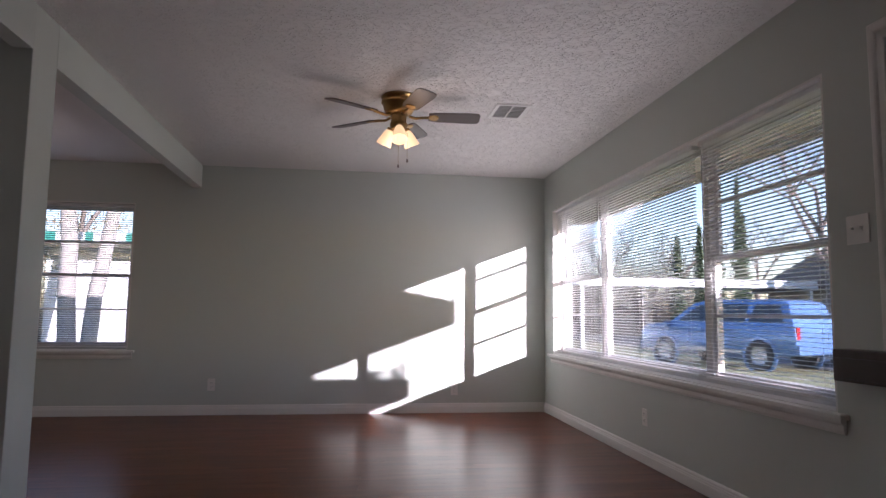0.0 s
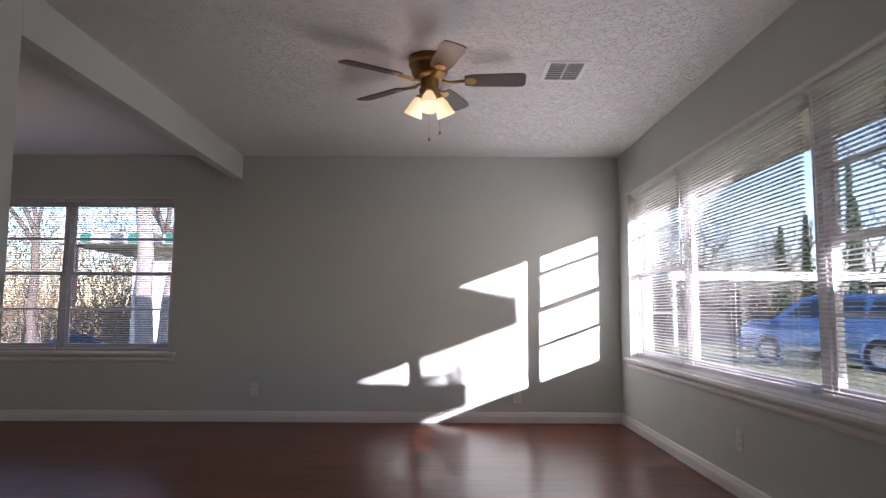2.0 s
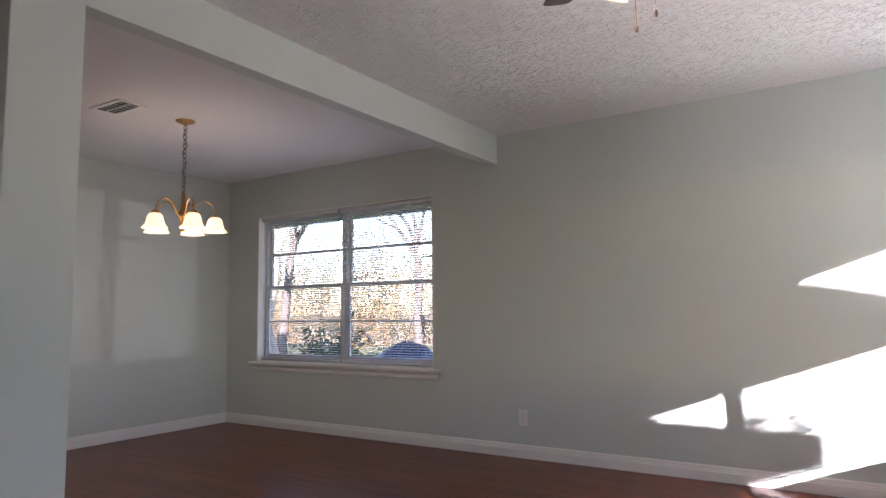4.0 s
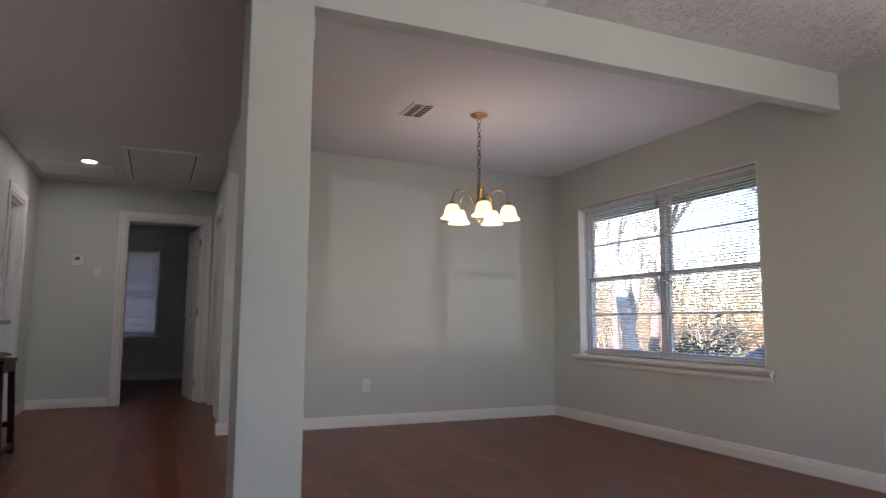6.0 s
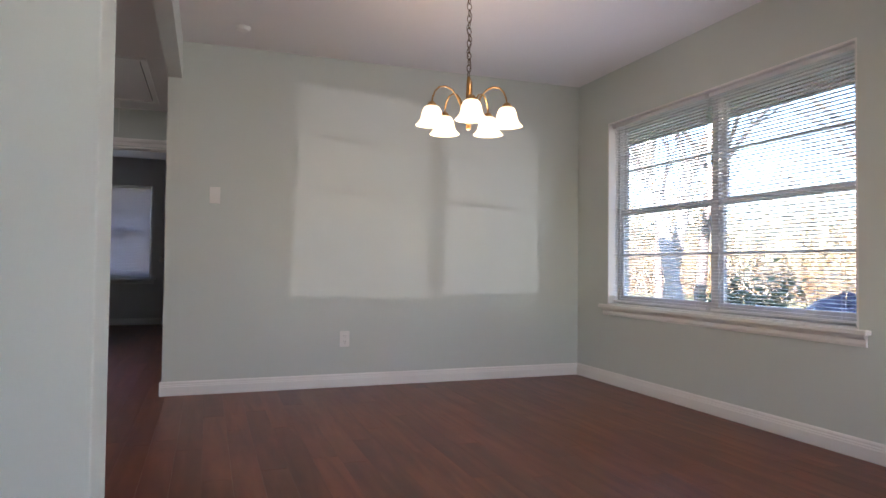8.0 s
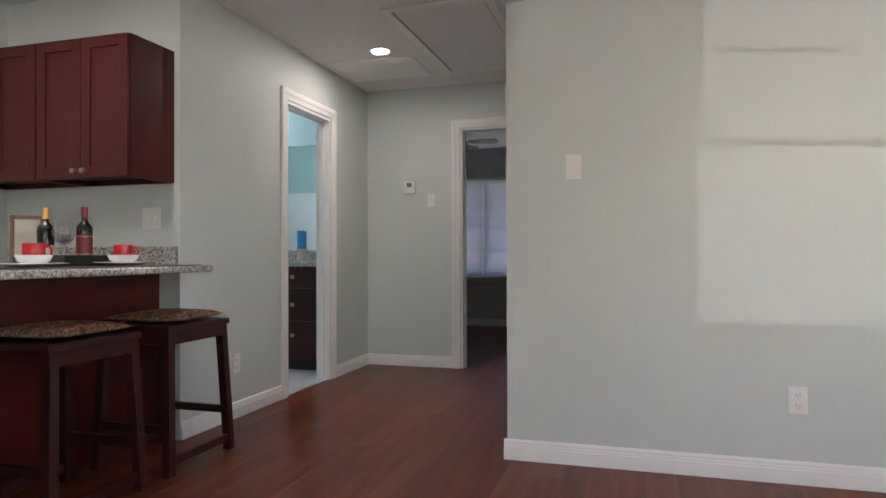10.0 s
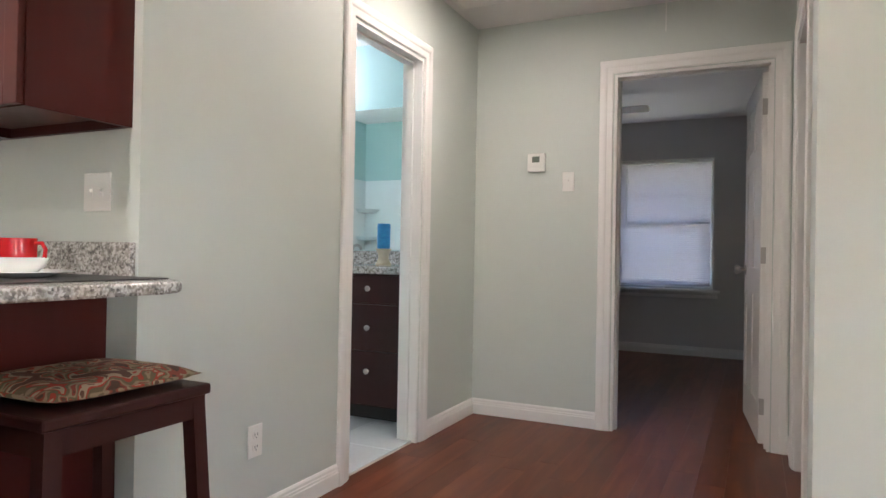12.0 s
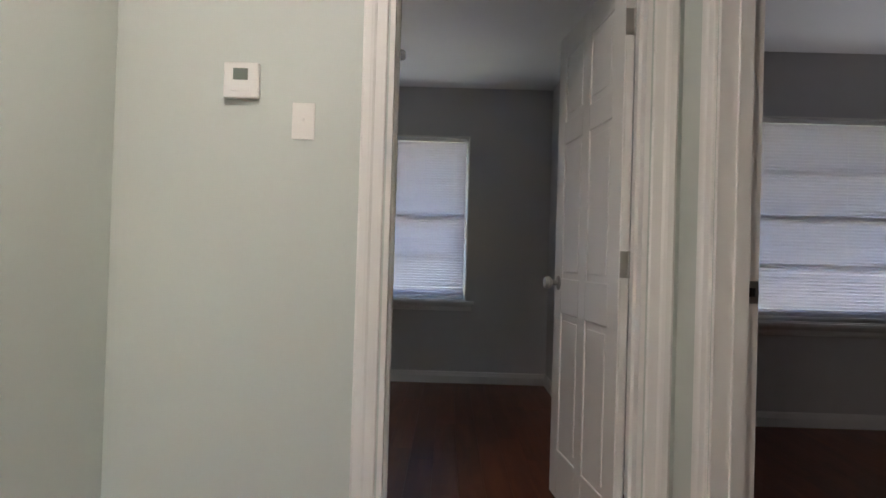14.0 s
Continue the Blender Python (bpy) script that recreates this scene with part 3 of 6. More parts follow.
sill_fill((XROOM + 0.03, (WIN_R[0] + WIN_R[1]) / 2, WIN_R[2] + 0.02), (1, 0), WIN_R[1] - WIN_R[0] - 0.1, 0.06, (1.0, 0.94, 0.90))
LE = WIN_E[1] - WIN_E[0]
HE = WIN_E[3] - WIN_E[2]
uE = [(0, 1.08, True), (1.14, 2.71, False), (2.78, LE, True)]
mE = pose(XE, WIN_E[1], WIN_E[2], 0, 0, -90)
window("window_1", LE, HE, uE, mE, "wide three-part white front window")
for a, b, _ in uE:
    a, b = (a + 0.016 if a == 0 else a), (b - 0.016 if b == LE else b)
    blind(b - a, HE - 0.02, -4, mE @ pose(a, 0.02, HE - 0.014), "white mini blind with open slats in the front window", "front window blinds")
LN = WIN_N[1] - WIN_N[0]
HN = WIN_N[3] - WIN_N[2]
uN = [(0, 1.035, True), (1.085, LN, True)]
mN = pose(WIN_N[0], YN, WIN_N[2])
window("window_2", LN, HN, uN, mN, "white double window of the dining room")
blind(1.02, HN - 0.02, -7, mN @ pose(0.016, 0.02, HN - 0.014), "white mini blind with open slats in the dining window", "dining window blinds")
blind(1.02, HN - 0.02, -7, mN @ pose(1.062, 0.02, HN - 0.014), "white mini blind with open slats in the dining window", "dining window blinds", False)
LB = WIN_B[1] - WIN_B[0]
HB = WIN_B[3] - WIN_B[2]
mB = pose(XBED, WIN_B[0], WIN_B[2], 0, 0, 90)
window("window_3", LB, HB, [(0, 0.93, True), (0.98, LB, True)], mB, "white double window of the bedroom")
blind(0.93, HB - 0.02, -57, mB @ pose(0.016, 0.02, HB - 0.014), "white mini blind with closed slats in the bedroom window", "bedroom window blinds")
blind(0.92, HB - 0.02, -57, mB @ pose(0.965, 0.02, HB - 0.014), "white mini blind with closed slats in the bedroom window", "bedroom window blinds")
LR = WIN_R[1] - WIN_R[0]
HR = WIN_R[3] - WIN_R[2]
mR = pose(XROOM, WIN_R[0], WIN_R[2], 0, 0, 90)
window("window_4", LR, HR, [(0, LR, True)], mR, "white window of the back room", 0.12, 0.05)
blind(LR - 0.075, HR - 0.02, -57, mR @ pose(0.055, 0.0, HR - 0.014), "white mini blind with closed slats in the back room", "")
LT = WIN_T[1] - WIN_T[0]
HT = WIN_T[3] - WIN_T[2]
mT = pose(WIN_T[1], YB, WIN_T[2], 0, 0, 180)
window("window_5", LT, HT, [(0, LT, True)], mT, "small white bathroom window")
blind(LT - 0.04, HT - 0.02, -64, mT @ pose(0.02, 0.02, HT - 0.014), "white mini blind with closed slats in the bathroom", "", False)


# ---- small fixtures ----
def wall_plate(name, m, label, category, kind, w=0.072, h=0.116):
    """An outlet or switch plate; local x along the wall, -y into the room."""
    ob = empty(name)
    part("cover_plate", boxes((-w / 2, -0.006, -h / 2, w / 2, -0.0005, h / 2), bevel=0.0025), M_PLATE, ob)
    if kind == "outlet":
        for z in (-0.022, 0.022):
            bm = bmesh.new()
            lathe(bm, [(0, 0), (0.017, 0), (0.0165, 0.0022), (0, 0.0024)], 20, (0, -0.006, z), Matrix.Rotation(radians(90), 4, "X"))
            face = part("socket", bm, M_PLATE, ob)
            part("slot", boxes((-0.0075, -0.0094, z - 0.002, -0.0055, -0.0083, z + 0.007), (0.0055, -0.0094, z - 0.002, 0.0075, -0.0083, z + 0.007), (-0.002, -0.0094, z - 0.011, 0.002, -0.0083, z - 0.007)), M_DARK, face)
    else:
        n = int(kind)
        for k in range(n):
            x = (k - (n - 1) / 2) * 0.046
            s = part("toggle_slot", boxes((x - 0.005, -0.0072, -0.013, x + 0.005, -0.0058, 0.013)), M_PLATE, ob)
            bm = bmesh.new()
            box(bm, x - 0.0038, -0.016, 0.0, x + 0.0038, -0.007, 0.009, bevel=0.0015)
            part("toggle", bm, M_PLATE, s)
    ob.matrix_basis = m
    return tagged(ob, label, category)


wall_plate("wall_outlet", pose(-0.855, YN, 0.29), "white duplex outlet on the sage wall", "outlet", "outlet")
wall_plate("wall_outlet", pose(1.52, YN, 0.235), "white duplex outlet low on the sunlit wall", "outlet", "outlet")
wall_plate("wall_outlet", pose(XE, 5.14, 0.31, 0, 0, -90), "white duplex outlet under the front window", "outlet", "outlet")
wall_plate("wall_outlet", pose(XD, 5.5, 0.355, 0, 0, 90), "white duplex outlet on the dining wall", "outlet", "outlet")
wall_plate("wall_outlet", pose(-4.51, YS, 0.325, 0, 0, 180), "white duplex outlet beside the bathroom door", "outlet", "outlet")
wall_plate("light_switch", pose(XD, 4.572, 1.38, 0, 0, 90), "white single light switch on the dining wall", "switch", "1")
wall_plate("light_switch", pose(XW, 3.135, 1.45, 0, 0, 90), "ivory single light switch below the thermostat", "switch", "1")
wall_plate("light_switch", pose(XK, 2.357, 1.175, 0, 0, 90), "white double light switch above the granite counter", "switch", "2", 0.118)
wall_plate("light_switch", pose(XE, 3.17, 1.345, 0, 0, -90), "white double light switch beside the front door", "switch", "2", 0.118)

thermo = empty("thermostat", XW, 2.94, 1.57, 90)
part("body", boxes((-0.055, -0.026, -0.056, 0.055, -0.0005, 0.056), bevel=0.005), M_PLATE, thermo)
part("display", boxes((-0.024, -0.0275, 0.0, 0.022, -0.0262, 0.036)), material("grey_display", (0.16, 0.18, 0.15), 0.2), thermo, "grey green display")
part("button", boxes((-0.03, -0.0285, -0.035, 0.03, -0.0262, -0.022), bevel=0.001), M_PLATE, thermo)
tagged(thermo, "white thermostat with a small grey display", "thermostat")

box_dark = empty("mail_box", XE, 3.16, 0.81, -90)
part("body", boxes((-0.075, -0.09, -0.062, 0.3, -0.001, 0.062), bevel=0.004), M_BLADE, box_dark)
part("flap", boxes((-0.06, -0.096, -0.05, 0.285, -0.0902, 0.03), bevel=0.002), M_BLADE, box_dark)
tagged(box_dark, "dark wooden box fixed beside the front door", "box")


# Shade inside the duct, put into the colour of the backing sheet.
M_VOID = material("duct_shade_grey", (0.12, 0.115, 0.11), 0.8)


def ceiling_vent(x, y, w, d, n, rz=0, label="white louvred ceiling vent", tilt=22):
    """A louvred register on the ceiling: frame, sheet coloured as duct shade and slanted slats along local x."""
    ob = empty("ceiling_vent")
    f = 0.028
    part("frame", boxes((-w / 2, -d / 2, -0.008, -w / 2 + f, d / 2, -0.0005), (w / 2 - f, -d / 2, -0.008, w / 2, d / 2, -0.0005), (-w / 2 + f, -d / 2, -0.008, w / 2 - f, -d / 2 + f, -0.0005), (-w / 2 + f, d / 2 - f, -0.008, w / 2 - f, d / 2, -0.0005), (-0.006, -d / 2 + f, -0.007, 0.006, d / 2 - f, -0.001), bevel=0.0015), M_TRIM, ob)
    part("backing", boxes((-w / 2 + f, -d / 2 + f, -0.0015, w / 2 - f, d / 2 - f, -0.0005)), M_VOID, ob)
    span = d - 2 * f
    for k in range(n):
        y0 = -d / 2 + f + span * (k + 0.5) / n
        bm = boxes((-w / 2 + f, -span / n * 0.37, -0.0006, w / 2 - f, span / n * 0.37, 0.0006))
        s = part("slat", bm, M_TRIM, ob)
        s.matrix_basis = pose(0, y0, -0.010, tilt, 0, 0)
    ob.matrix_basis = pose(x, y, ZC, 0, 0, rz)
    return tagged(ob, label, "vent")


ceiling_vent(1.56, 5.29, 0.25, 0.33, 9, 0, "white louvred vent in the living room ceiling", 14)
ceiling_vent(-2.73, 5.41, 0.19, 0.34, 6, 90, "white louvred vent in the dining ceiling", 14)
ceiling_vent(-5.86, 2.93, 0.68, 0.56, 11, 90, "large white return air grille in the hall ceiling", -34)
ceiling_vent(-7.0, 6.2, 0.3, 0.2, 6, 0, "white louvred vent in the back room ceiling")

hatch = empty("attic_hatch")
bm = bmesh.new()
hx0, hx1, hy0, hy1 = -6.12, -4.69, 3.40, 4.07
for r in ((hx0, hy0, hx1, hy0 + 0.045), (hx0, hy1 - 0.045, hx1, hy1), (hx0, hy0 + 0.045, hx0 + 0.045, hy1 - 0.045), (hx1 - 0.045, hy0 + 0.045, hx1, hy1 - 0.045)):
    box(bm, r[0], r[1], ZC - 0.018, r[2], r[3], ZC - 0.0005, bevel=0.003)
part("trim", bm, M_TRIM, hatch)
part("panel", boxes((hx0 + 0.055, hy0 + 0.055, ZC - 0.007, hx1 - 0.055, hy1 - 0.055, ZC - 0.0005)), M_SMOOTH, hatch)
part("gap", boxes((hx0 + 0.045, hy0 + 0.045, ZC - 0.0025, hx1 - 0.045, hy1 - 0.045, ZC - 0.0008)), M_DARK, hatch)
bm = bmesh.new()
tube(bm, [(-6.0, 3.74, ZC - 0.005), (-6.0, 3.74, ZC - 0.33)], 0.0018, 6)
part("pull_cord", bm, M_PLATE, hatch)
tagged(hatch, "white trimmed attic hatch with a pull cord", "hatch")


def recessed(x, y, label, watts):
    ob = empty("recessed_light", x, y, ZC)
    bm = bmesh.new()
    lathe(bm, [(0.062, -0.004), (0.085, -0.006), (0.09, -0.003), (0.09, -0.0005), (0.062, -0.0005)], 32)
    part("trim_ring", bm, M_TRIM, ob)
    bm = bmesh.new()
    lathe(bm, [(0, -0.005), (0.061, -0.003), (0.061, -0.001), (0, -0.001)], 32)
    part("lens", bm, M_BULB, ob, "glowing warm white lens")
    d = bpy.data.lights.new("recessed_lamp", "AREA")
    d.shape, d.size, d.energy, d.color = "DISK", 0.12, watts, (1.0, 0.86, 0.68)
    lamp = new("recessed_lamp", d)
    lamp.matrix_world = look((x, y, ZC - 0.012), (x, y, 0))
    return tagged(ob, label, "light")


recessed(-5.45, 3.09, "lit round recessed light in the hall ceiling", 0.22)
# Both kitchen lights are out of view, added to light that end.
recessed(-2.9, 2.55, "unseen added recessed light over the kitchen counter", 0.24)
recessed(-2.2, 1.9, "unseen added recessed light in the kitchen ceiling", 0.24)

det = empty("smoke_detector", -3.75, 4.72, ZC)
bm = bmesh.new()
lathe(bm, [(0, -0.024), (0.036, -0.023), (0.046, -0.014), (0.05, -0.004), (0.05, -0.0005), (0, -0.0005)], 28)
part("case", bm, M_PLATE, det, smooth=True)
tagged(det, "small white round detector on the dining ceiling", "detector")


# ---- ceiling fans and chandelier ----
def shade_profile(r, h):
    """A tulip glass shade opening downwards, with thickness; z 0 at its neck."""
    out = [(0.26, 0.0), (0.42, -0.08), (0.62, -0.3), (0.78, -0.6), (0.9, -0.85), (1.0, -1.0)]
    o = [(r * a, h * b) for a, b in out]
    return o + [(a - 0.003, b + 0.001) for a, b in reversed(o)]


def ceiling_fan(x, y, turn, label, lit=True, metal=None, blade_mat=None):
    metal, blade_mat = metal or M_BRASS, blade_mat or M_BLADE
    ob = empty("ceiling_fan", x, y, ZC)
    bm = bmesh.new()
    lathe(bm, [(0, 0), (0.115, 0), (0.12, -0.012), (0.105, -0.03), (0.118, -0.036), (0.118, -0.05), (0.108, -0.06), (0.1, -0.095), (0.085, -0.118), (0.06, -0.128), (0, -0.128)], 36)
    part("motor_housing", bm, metal, ob, smooth=True)
    bm = bmesh.new()
    lathe(bm, [(0, -0.128), (0.052, -0.129), (0.052, -0.18), (0.058, -0.186), (0.058, -0.2), (0.045, -0.225), (0.02, -0.235), (0, -0.236)], 28)
    part("switch_housing", bm, metal, ob, smooth=True)
    for k in range(5):
        a = turn + 72 * k
        rot = Matrix.Rotation(radians(a), 4, "Z") @ Matrix.Translation((0, 0, -0.135)) @ Matrix.Rotation(radians(-13), 4, "X")
        bm = bmesh.new()
        outline = [(0.20, -0.045), (0.24, -0.056), (0.50, -0.066), (0.535, -0.058), (0.545, -0.035), (0.545, 0.035), (0.535, 0.058), (0.50, 0.066), (0.24, 0.056), (0.20, 0.045)]
        up = [bm.verts.new((p, q, 0.003)) for p, q in outline]
        dn = [bm.verts.new((p, q, -0.003)) for p, q in outline]
        bm.faces.new(up)
        bm.faces.new(dn[::-1])
        for i in range(len(up)):
            bm.faces.new((up[i], up[(i + 1) % len(up)], dn[(i + 1) % len(up)], dn[i]))
        bmesh.ops.transform(bm, matrix=rot, verts=bm.verts)
        blade = part("blade", bm, blade_mat, ob)
        bm = bmesh.new()
        tube(bm, [(0.07, 0, 0.0), (0.11, 0, -0.012), (0.15, 0, -0.008), (0.2, 0, -0.004)], 0.009, 8)
        lathe(bm, [(0, -0.009), (0.03, -0.008), (0.034, -0.0035), (0, -0.0035)], 16, (0.235, 0, 0))
        bmesh.ops.transform(bm, matrix=rot, verts=bm.verts)
        part("blade_iron", bm, metal, blade, smooth=True)
    if lit:
        for k in range(3):
            a = radians(270 + 120 * k)
            d = Vector((math.cos(a), math.sin(a), 0))
            tilt = Matrix.Rotation(radians(26), 4, Vector((-d.y, d.x, 0)) * -1)
            at = d * 0.062 + Vector((0, 0, -0.215))
            arm = bmesh.new()
            tube(arm, [d * 0.03 + Vector((0, 0, -0.2)), d * 0.052 + Vector((0, 0, -0.203)), at], 0.009, 8)
            lathe(arm, [(0, 0.006), (0.02, 0.004), (0.022, -0.018), (0, -0.018)], 18, at, tilt)
            holder = part("lamp_holder", arm, metal, ob, smooth=True)
            bm = bmesh.new()
            lathe(bm, shade_profile(0.055, 0.115), 24, at + Vector((0, 0, -0.004)), tilt)
            part("shade", bm, M_LAMP, holder, "glowing frosted glass shade", smooth=True)
        for dx, dy, z in ((0.0, -0.01, -0.475), (0.06, 0.0, -0.435)):
            bm = bmesh.new()
            tube(bm, [(dx * 0.5, dy, -0.236), (dx, dy, -0.25), (dx, dy, z + 0.012)], 0.0012, 5)
            chain = part("pull_chain", bm, metal, ob)
            bm = bmesh.new()
            lathe(bm, [(0, 0.012), (0.004, 0.008), (0.006, -0.004), (0.003, -0.012), (0, -0.013)], 12, (dx, dy, z))
            part("pull_knob", bm, M_BLADE, chain, smooth=True)
    return tagged(ob, label, "ceiling fan")


ceiling_fan(0.76, 5.1, -3, "brass ceiling fan with dark blades and three lit shades")
ceiling_fan(-8.55, 2.75, 20, "ceiling fan with dark blades in the dim bedroom", False, M_BRONZE, M_BLADE)


def chandelier(x, y, turn):
    ob = empty("chandelier", x, y, ZC)
    bm = bmesh.new()
    lathe(bm, [(0, -0.001), (0.065, -0.001), (0.066, -0.006), (0.05, -0.016), (0.02, -0.024), (0.008, -0.034), (0, -0.034)], 28)
    part("canopy", bm, M_BRASS, ob, smooth=True)
    z, k = -0.034, 0
    bm = bmesh.new()
    while z > -0.50:
        pts = []
        for j in range(9):
            a = 2 * math.pi * j / 8
            p, q = 0.012 * math.cos(a), 0.021 * math.sin(a)
            pts.append((p if k % 2 else 0, 0 if k % 2 else p, z - 0.015 + q))
        tube(bm, pts, 0.0026, 5)
        z, k = z - 0.034, k + 1
    part("chain", bm, M_BRONZE, ob)
    bm = bmesh.new()
    tube(bm, [(0.012 * math.sin(q * 1.3), 0.012 * math.cos(q * 1.1), -0.03 - 0.024 * q) for q in range(21)], 0.002, 5)
    part("cord", bm, M_BRONZE, ob)
    bm = bmesh.new()
    lathe(bm, [(0, -0.50), (0.008, -0.505), (0.012, -0.52), (0.013, -0.54), (0.015, -0.62), (0.022, -0.64), (0.032, -0.665), (0.03, -0.69), (0.018, -0.71), (0.022, -0.735), (0.024, -0.75), (0.012, -0.765), (0.016, -0.778), (0.012, -0.79), (0, -0.797)], 24)
    part("column", bm, M_BRASS, ob, smooth=True)
    for k in range(5):
        a = radians(turn + 72 * k)
        d = Vector((math.cos(a), math.sin(a), 0))
        pts = [d * r + Vector((0, 0, h)) for r, h in ((0.018, -0.70), (0.045, -0.665), (0.07, -0.615), (0.1, -0.582), (0.135, -0.568), (0.17, -0.575), (0.194, -0.6), (0.208, -0.635), (0.212, -0.668))]
        bm = bmesh.new()
        tube(bm, pts, 0.0048, 8)
        tip = pts[-1]
        lathe(bm, [(0, 0.012), (0.014, 0.008), (0.026, -0.006), (0.028, -0.02), (0, -0.02)], 18, tip)
        arm = part("arm", bm, M_BRASS, ob, smooth=True)
        bm = bmesh.new()
        o = [(0.024, -0.014), (0.040, -0.022), (0.051, -0.042), (0.056, -0.068), (0.063, -0.092), (0.078, -0.108), (0.085, -0.118)]
        lathe(bm, o + [(r - 0.003, z + 0.001) for r, z in reversed(o)], 28, tip)
        part("shade", bm, M_LAMP, arm, "glowing bell-shaped frosted glass shade", smooth=True)
    return tagged(ob, "brass five-arm chandelier with lit bell glass shades", "chandelier")


chandelier(-2.64, 5.855, -18)
for n, (x, y, z, e) in enumerate(((-2.64, 5.855, 1.60, 0.5), (0.76, 5.06, 2.0, 0.35))):
    d = bpy.data.lights.new("lamp_glow", "POINT")
    d.energy, d.color, d.shadow_soft_size = e, (1.0, 0.78, 0.52), 0.12
    new("lamp_glow", d).location = (x, y, z)


# ---- kitchen ----
def stool(x, y):
    """A square counter stool with splayed legs, stretchers and a flat seat."""
    ob = empty("bar_stool", x, y, 0)
    w, d, top = 0.225, 0.2, 0.66
    part("seat", boxes((-w, -d, top - 0.028, w, d, top), bevel=0.006), M_ESPRESSO, ob)
    part("apron", boxes((-w + 0.012, -d + 0.01, top - 0.085, w - 0.012, -d + 0.03, top - 0.0285), (-w + 0.012, d - 0.03, top - 0.085, w - 0.012, d - 0.01, top - 0.0285), (-w + 0.012, -d + 0.03, top - 0.085, -w + 0.032, d - 0.03, top - 0.0285), (w - 0.032, -d + 0.03, top - 0.085, w - 0.012, d - 0.03, top - 0.0285)), M_ESPRESSO, ob)
    feet = []
    for sx in (-1, 1):
        for sy in (-1, 1):
            bm = bmesh.new()
            box(bm, -0.02, -0.02, 0, 0.02, 0.02, top - 0.0285)
            for v in bm.verts:
                f = 1 - v.co.z / top
                v.co.x += sx * (w - 0.034 + 0.03 * f)
                v.co.y += sy * (d - 0.032 + 0.03 * f)
            part("leg", bm, M_ESPRESSO, ob)
    for z, along in ((0.06, "x"), (0.2, "y")):
        f = 1 - z / top
        px, py = w - 0.034 + 0.03 * f, d - 0.032 + 0.03 * f
        for s in (-1, 1):
            if along == "x":
                bm = boxes((-px + 0.02, s * py - 0.011, z - 0.018, px - 0.02, s * py + 0.011, z + 0.018))
            else:
                bm = boxes((s * px - 0.011, -py + 0.02, z - 0.018, s * px + 0.011, py - 0.02, z + 0.018))
            part("stretcher", bm, M_ESPRESSO, ob)
    return tagged(ob, "dark cherry wooden counter stool with splayed legs", "stool", "stools at the counter")


def patterned_fabric():
    m = material("printed_cushion_fabric", (0.2, 0.1, 0.06), 0.9)
    nt, b = m.node_tree, m.node_tree.nodes["Principled BSDF"]
    tc, n, v = nt.nodes.new("ShaderNodeTexCoord"), nt.nodes.new("ShaderNodeTexNoise"), nt.nodes.new("ShaderNodeTexVoronoi")
    n.inputs["Scale"].default_value, n.inputs["Detail"].default_value, n.inputs["Distortion"].default_value = 13, 1, 1.2
    nt.links.new(tc.outputs["Object"], n.inputs["Vector"])
    r = nt.nodes.new("ShaderNodeValToRGB")
    r.color_ramp.interpolation = "CONSTANT"
    e = r.color_ramp.elements
    e[0].position, e[0].color = 0.0, (0.075, 0.035, 0.022, 1)
    e[1].position, e[1].color = 0.46, (0.13, 0.10, 0.05, 1)
    for p, c in ((0.52, (0.34, 0.04, 0.02, 1)), (0.57, (0.36, 0.29, 0.19, 1)), (0.63, (0.11, 0.05, 0.03, 1)), (0.40, (0.26, 0.20, 0.12, 1)), (0.36, (0.22, 0.045, 0.025, 1))):
        q = r.color_ramp.elements.new(p)
        q.color = c
    nt.links.new(n.outputs["Fac"], r.inputs[0])
    nt.links.new(r.outputs[0], b.inputs["Base Color"])
    w = nt.nodes.new("ShaderNodeTexNoise")
    w.inputs["Scale"].default_value = 400
    nt.links.new(tc.outputs["Object"], w.inputs["Vector"])
    bp = nt.nodes.new("ShaderNodeBump")
    bp.inputs["Strength"].default_value, bp.inputs["Distance"].default_value = 0.4, 0.001
    nt.links.new(w.outputs["Fac"], bp.inputs["Height"])
    nt.links.new(bp.outputs[0], b.inputs["Normal"])
    return m


M_FABRIC = patterned_fabric()


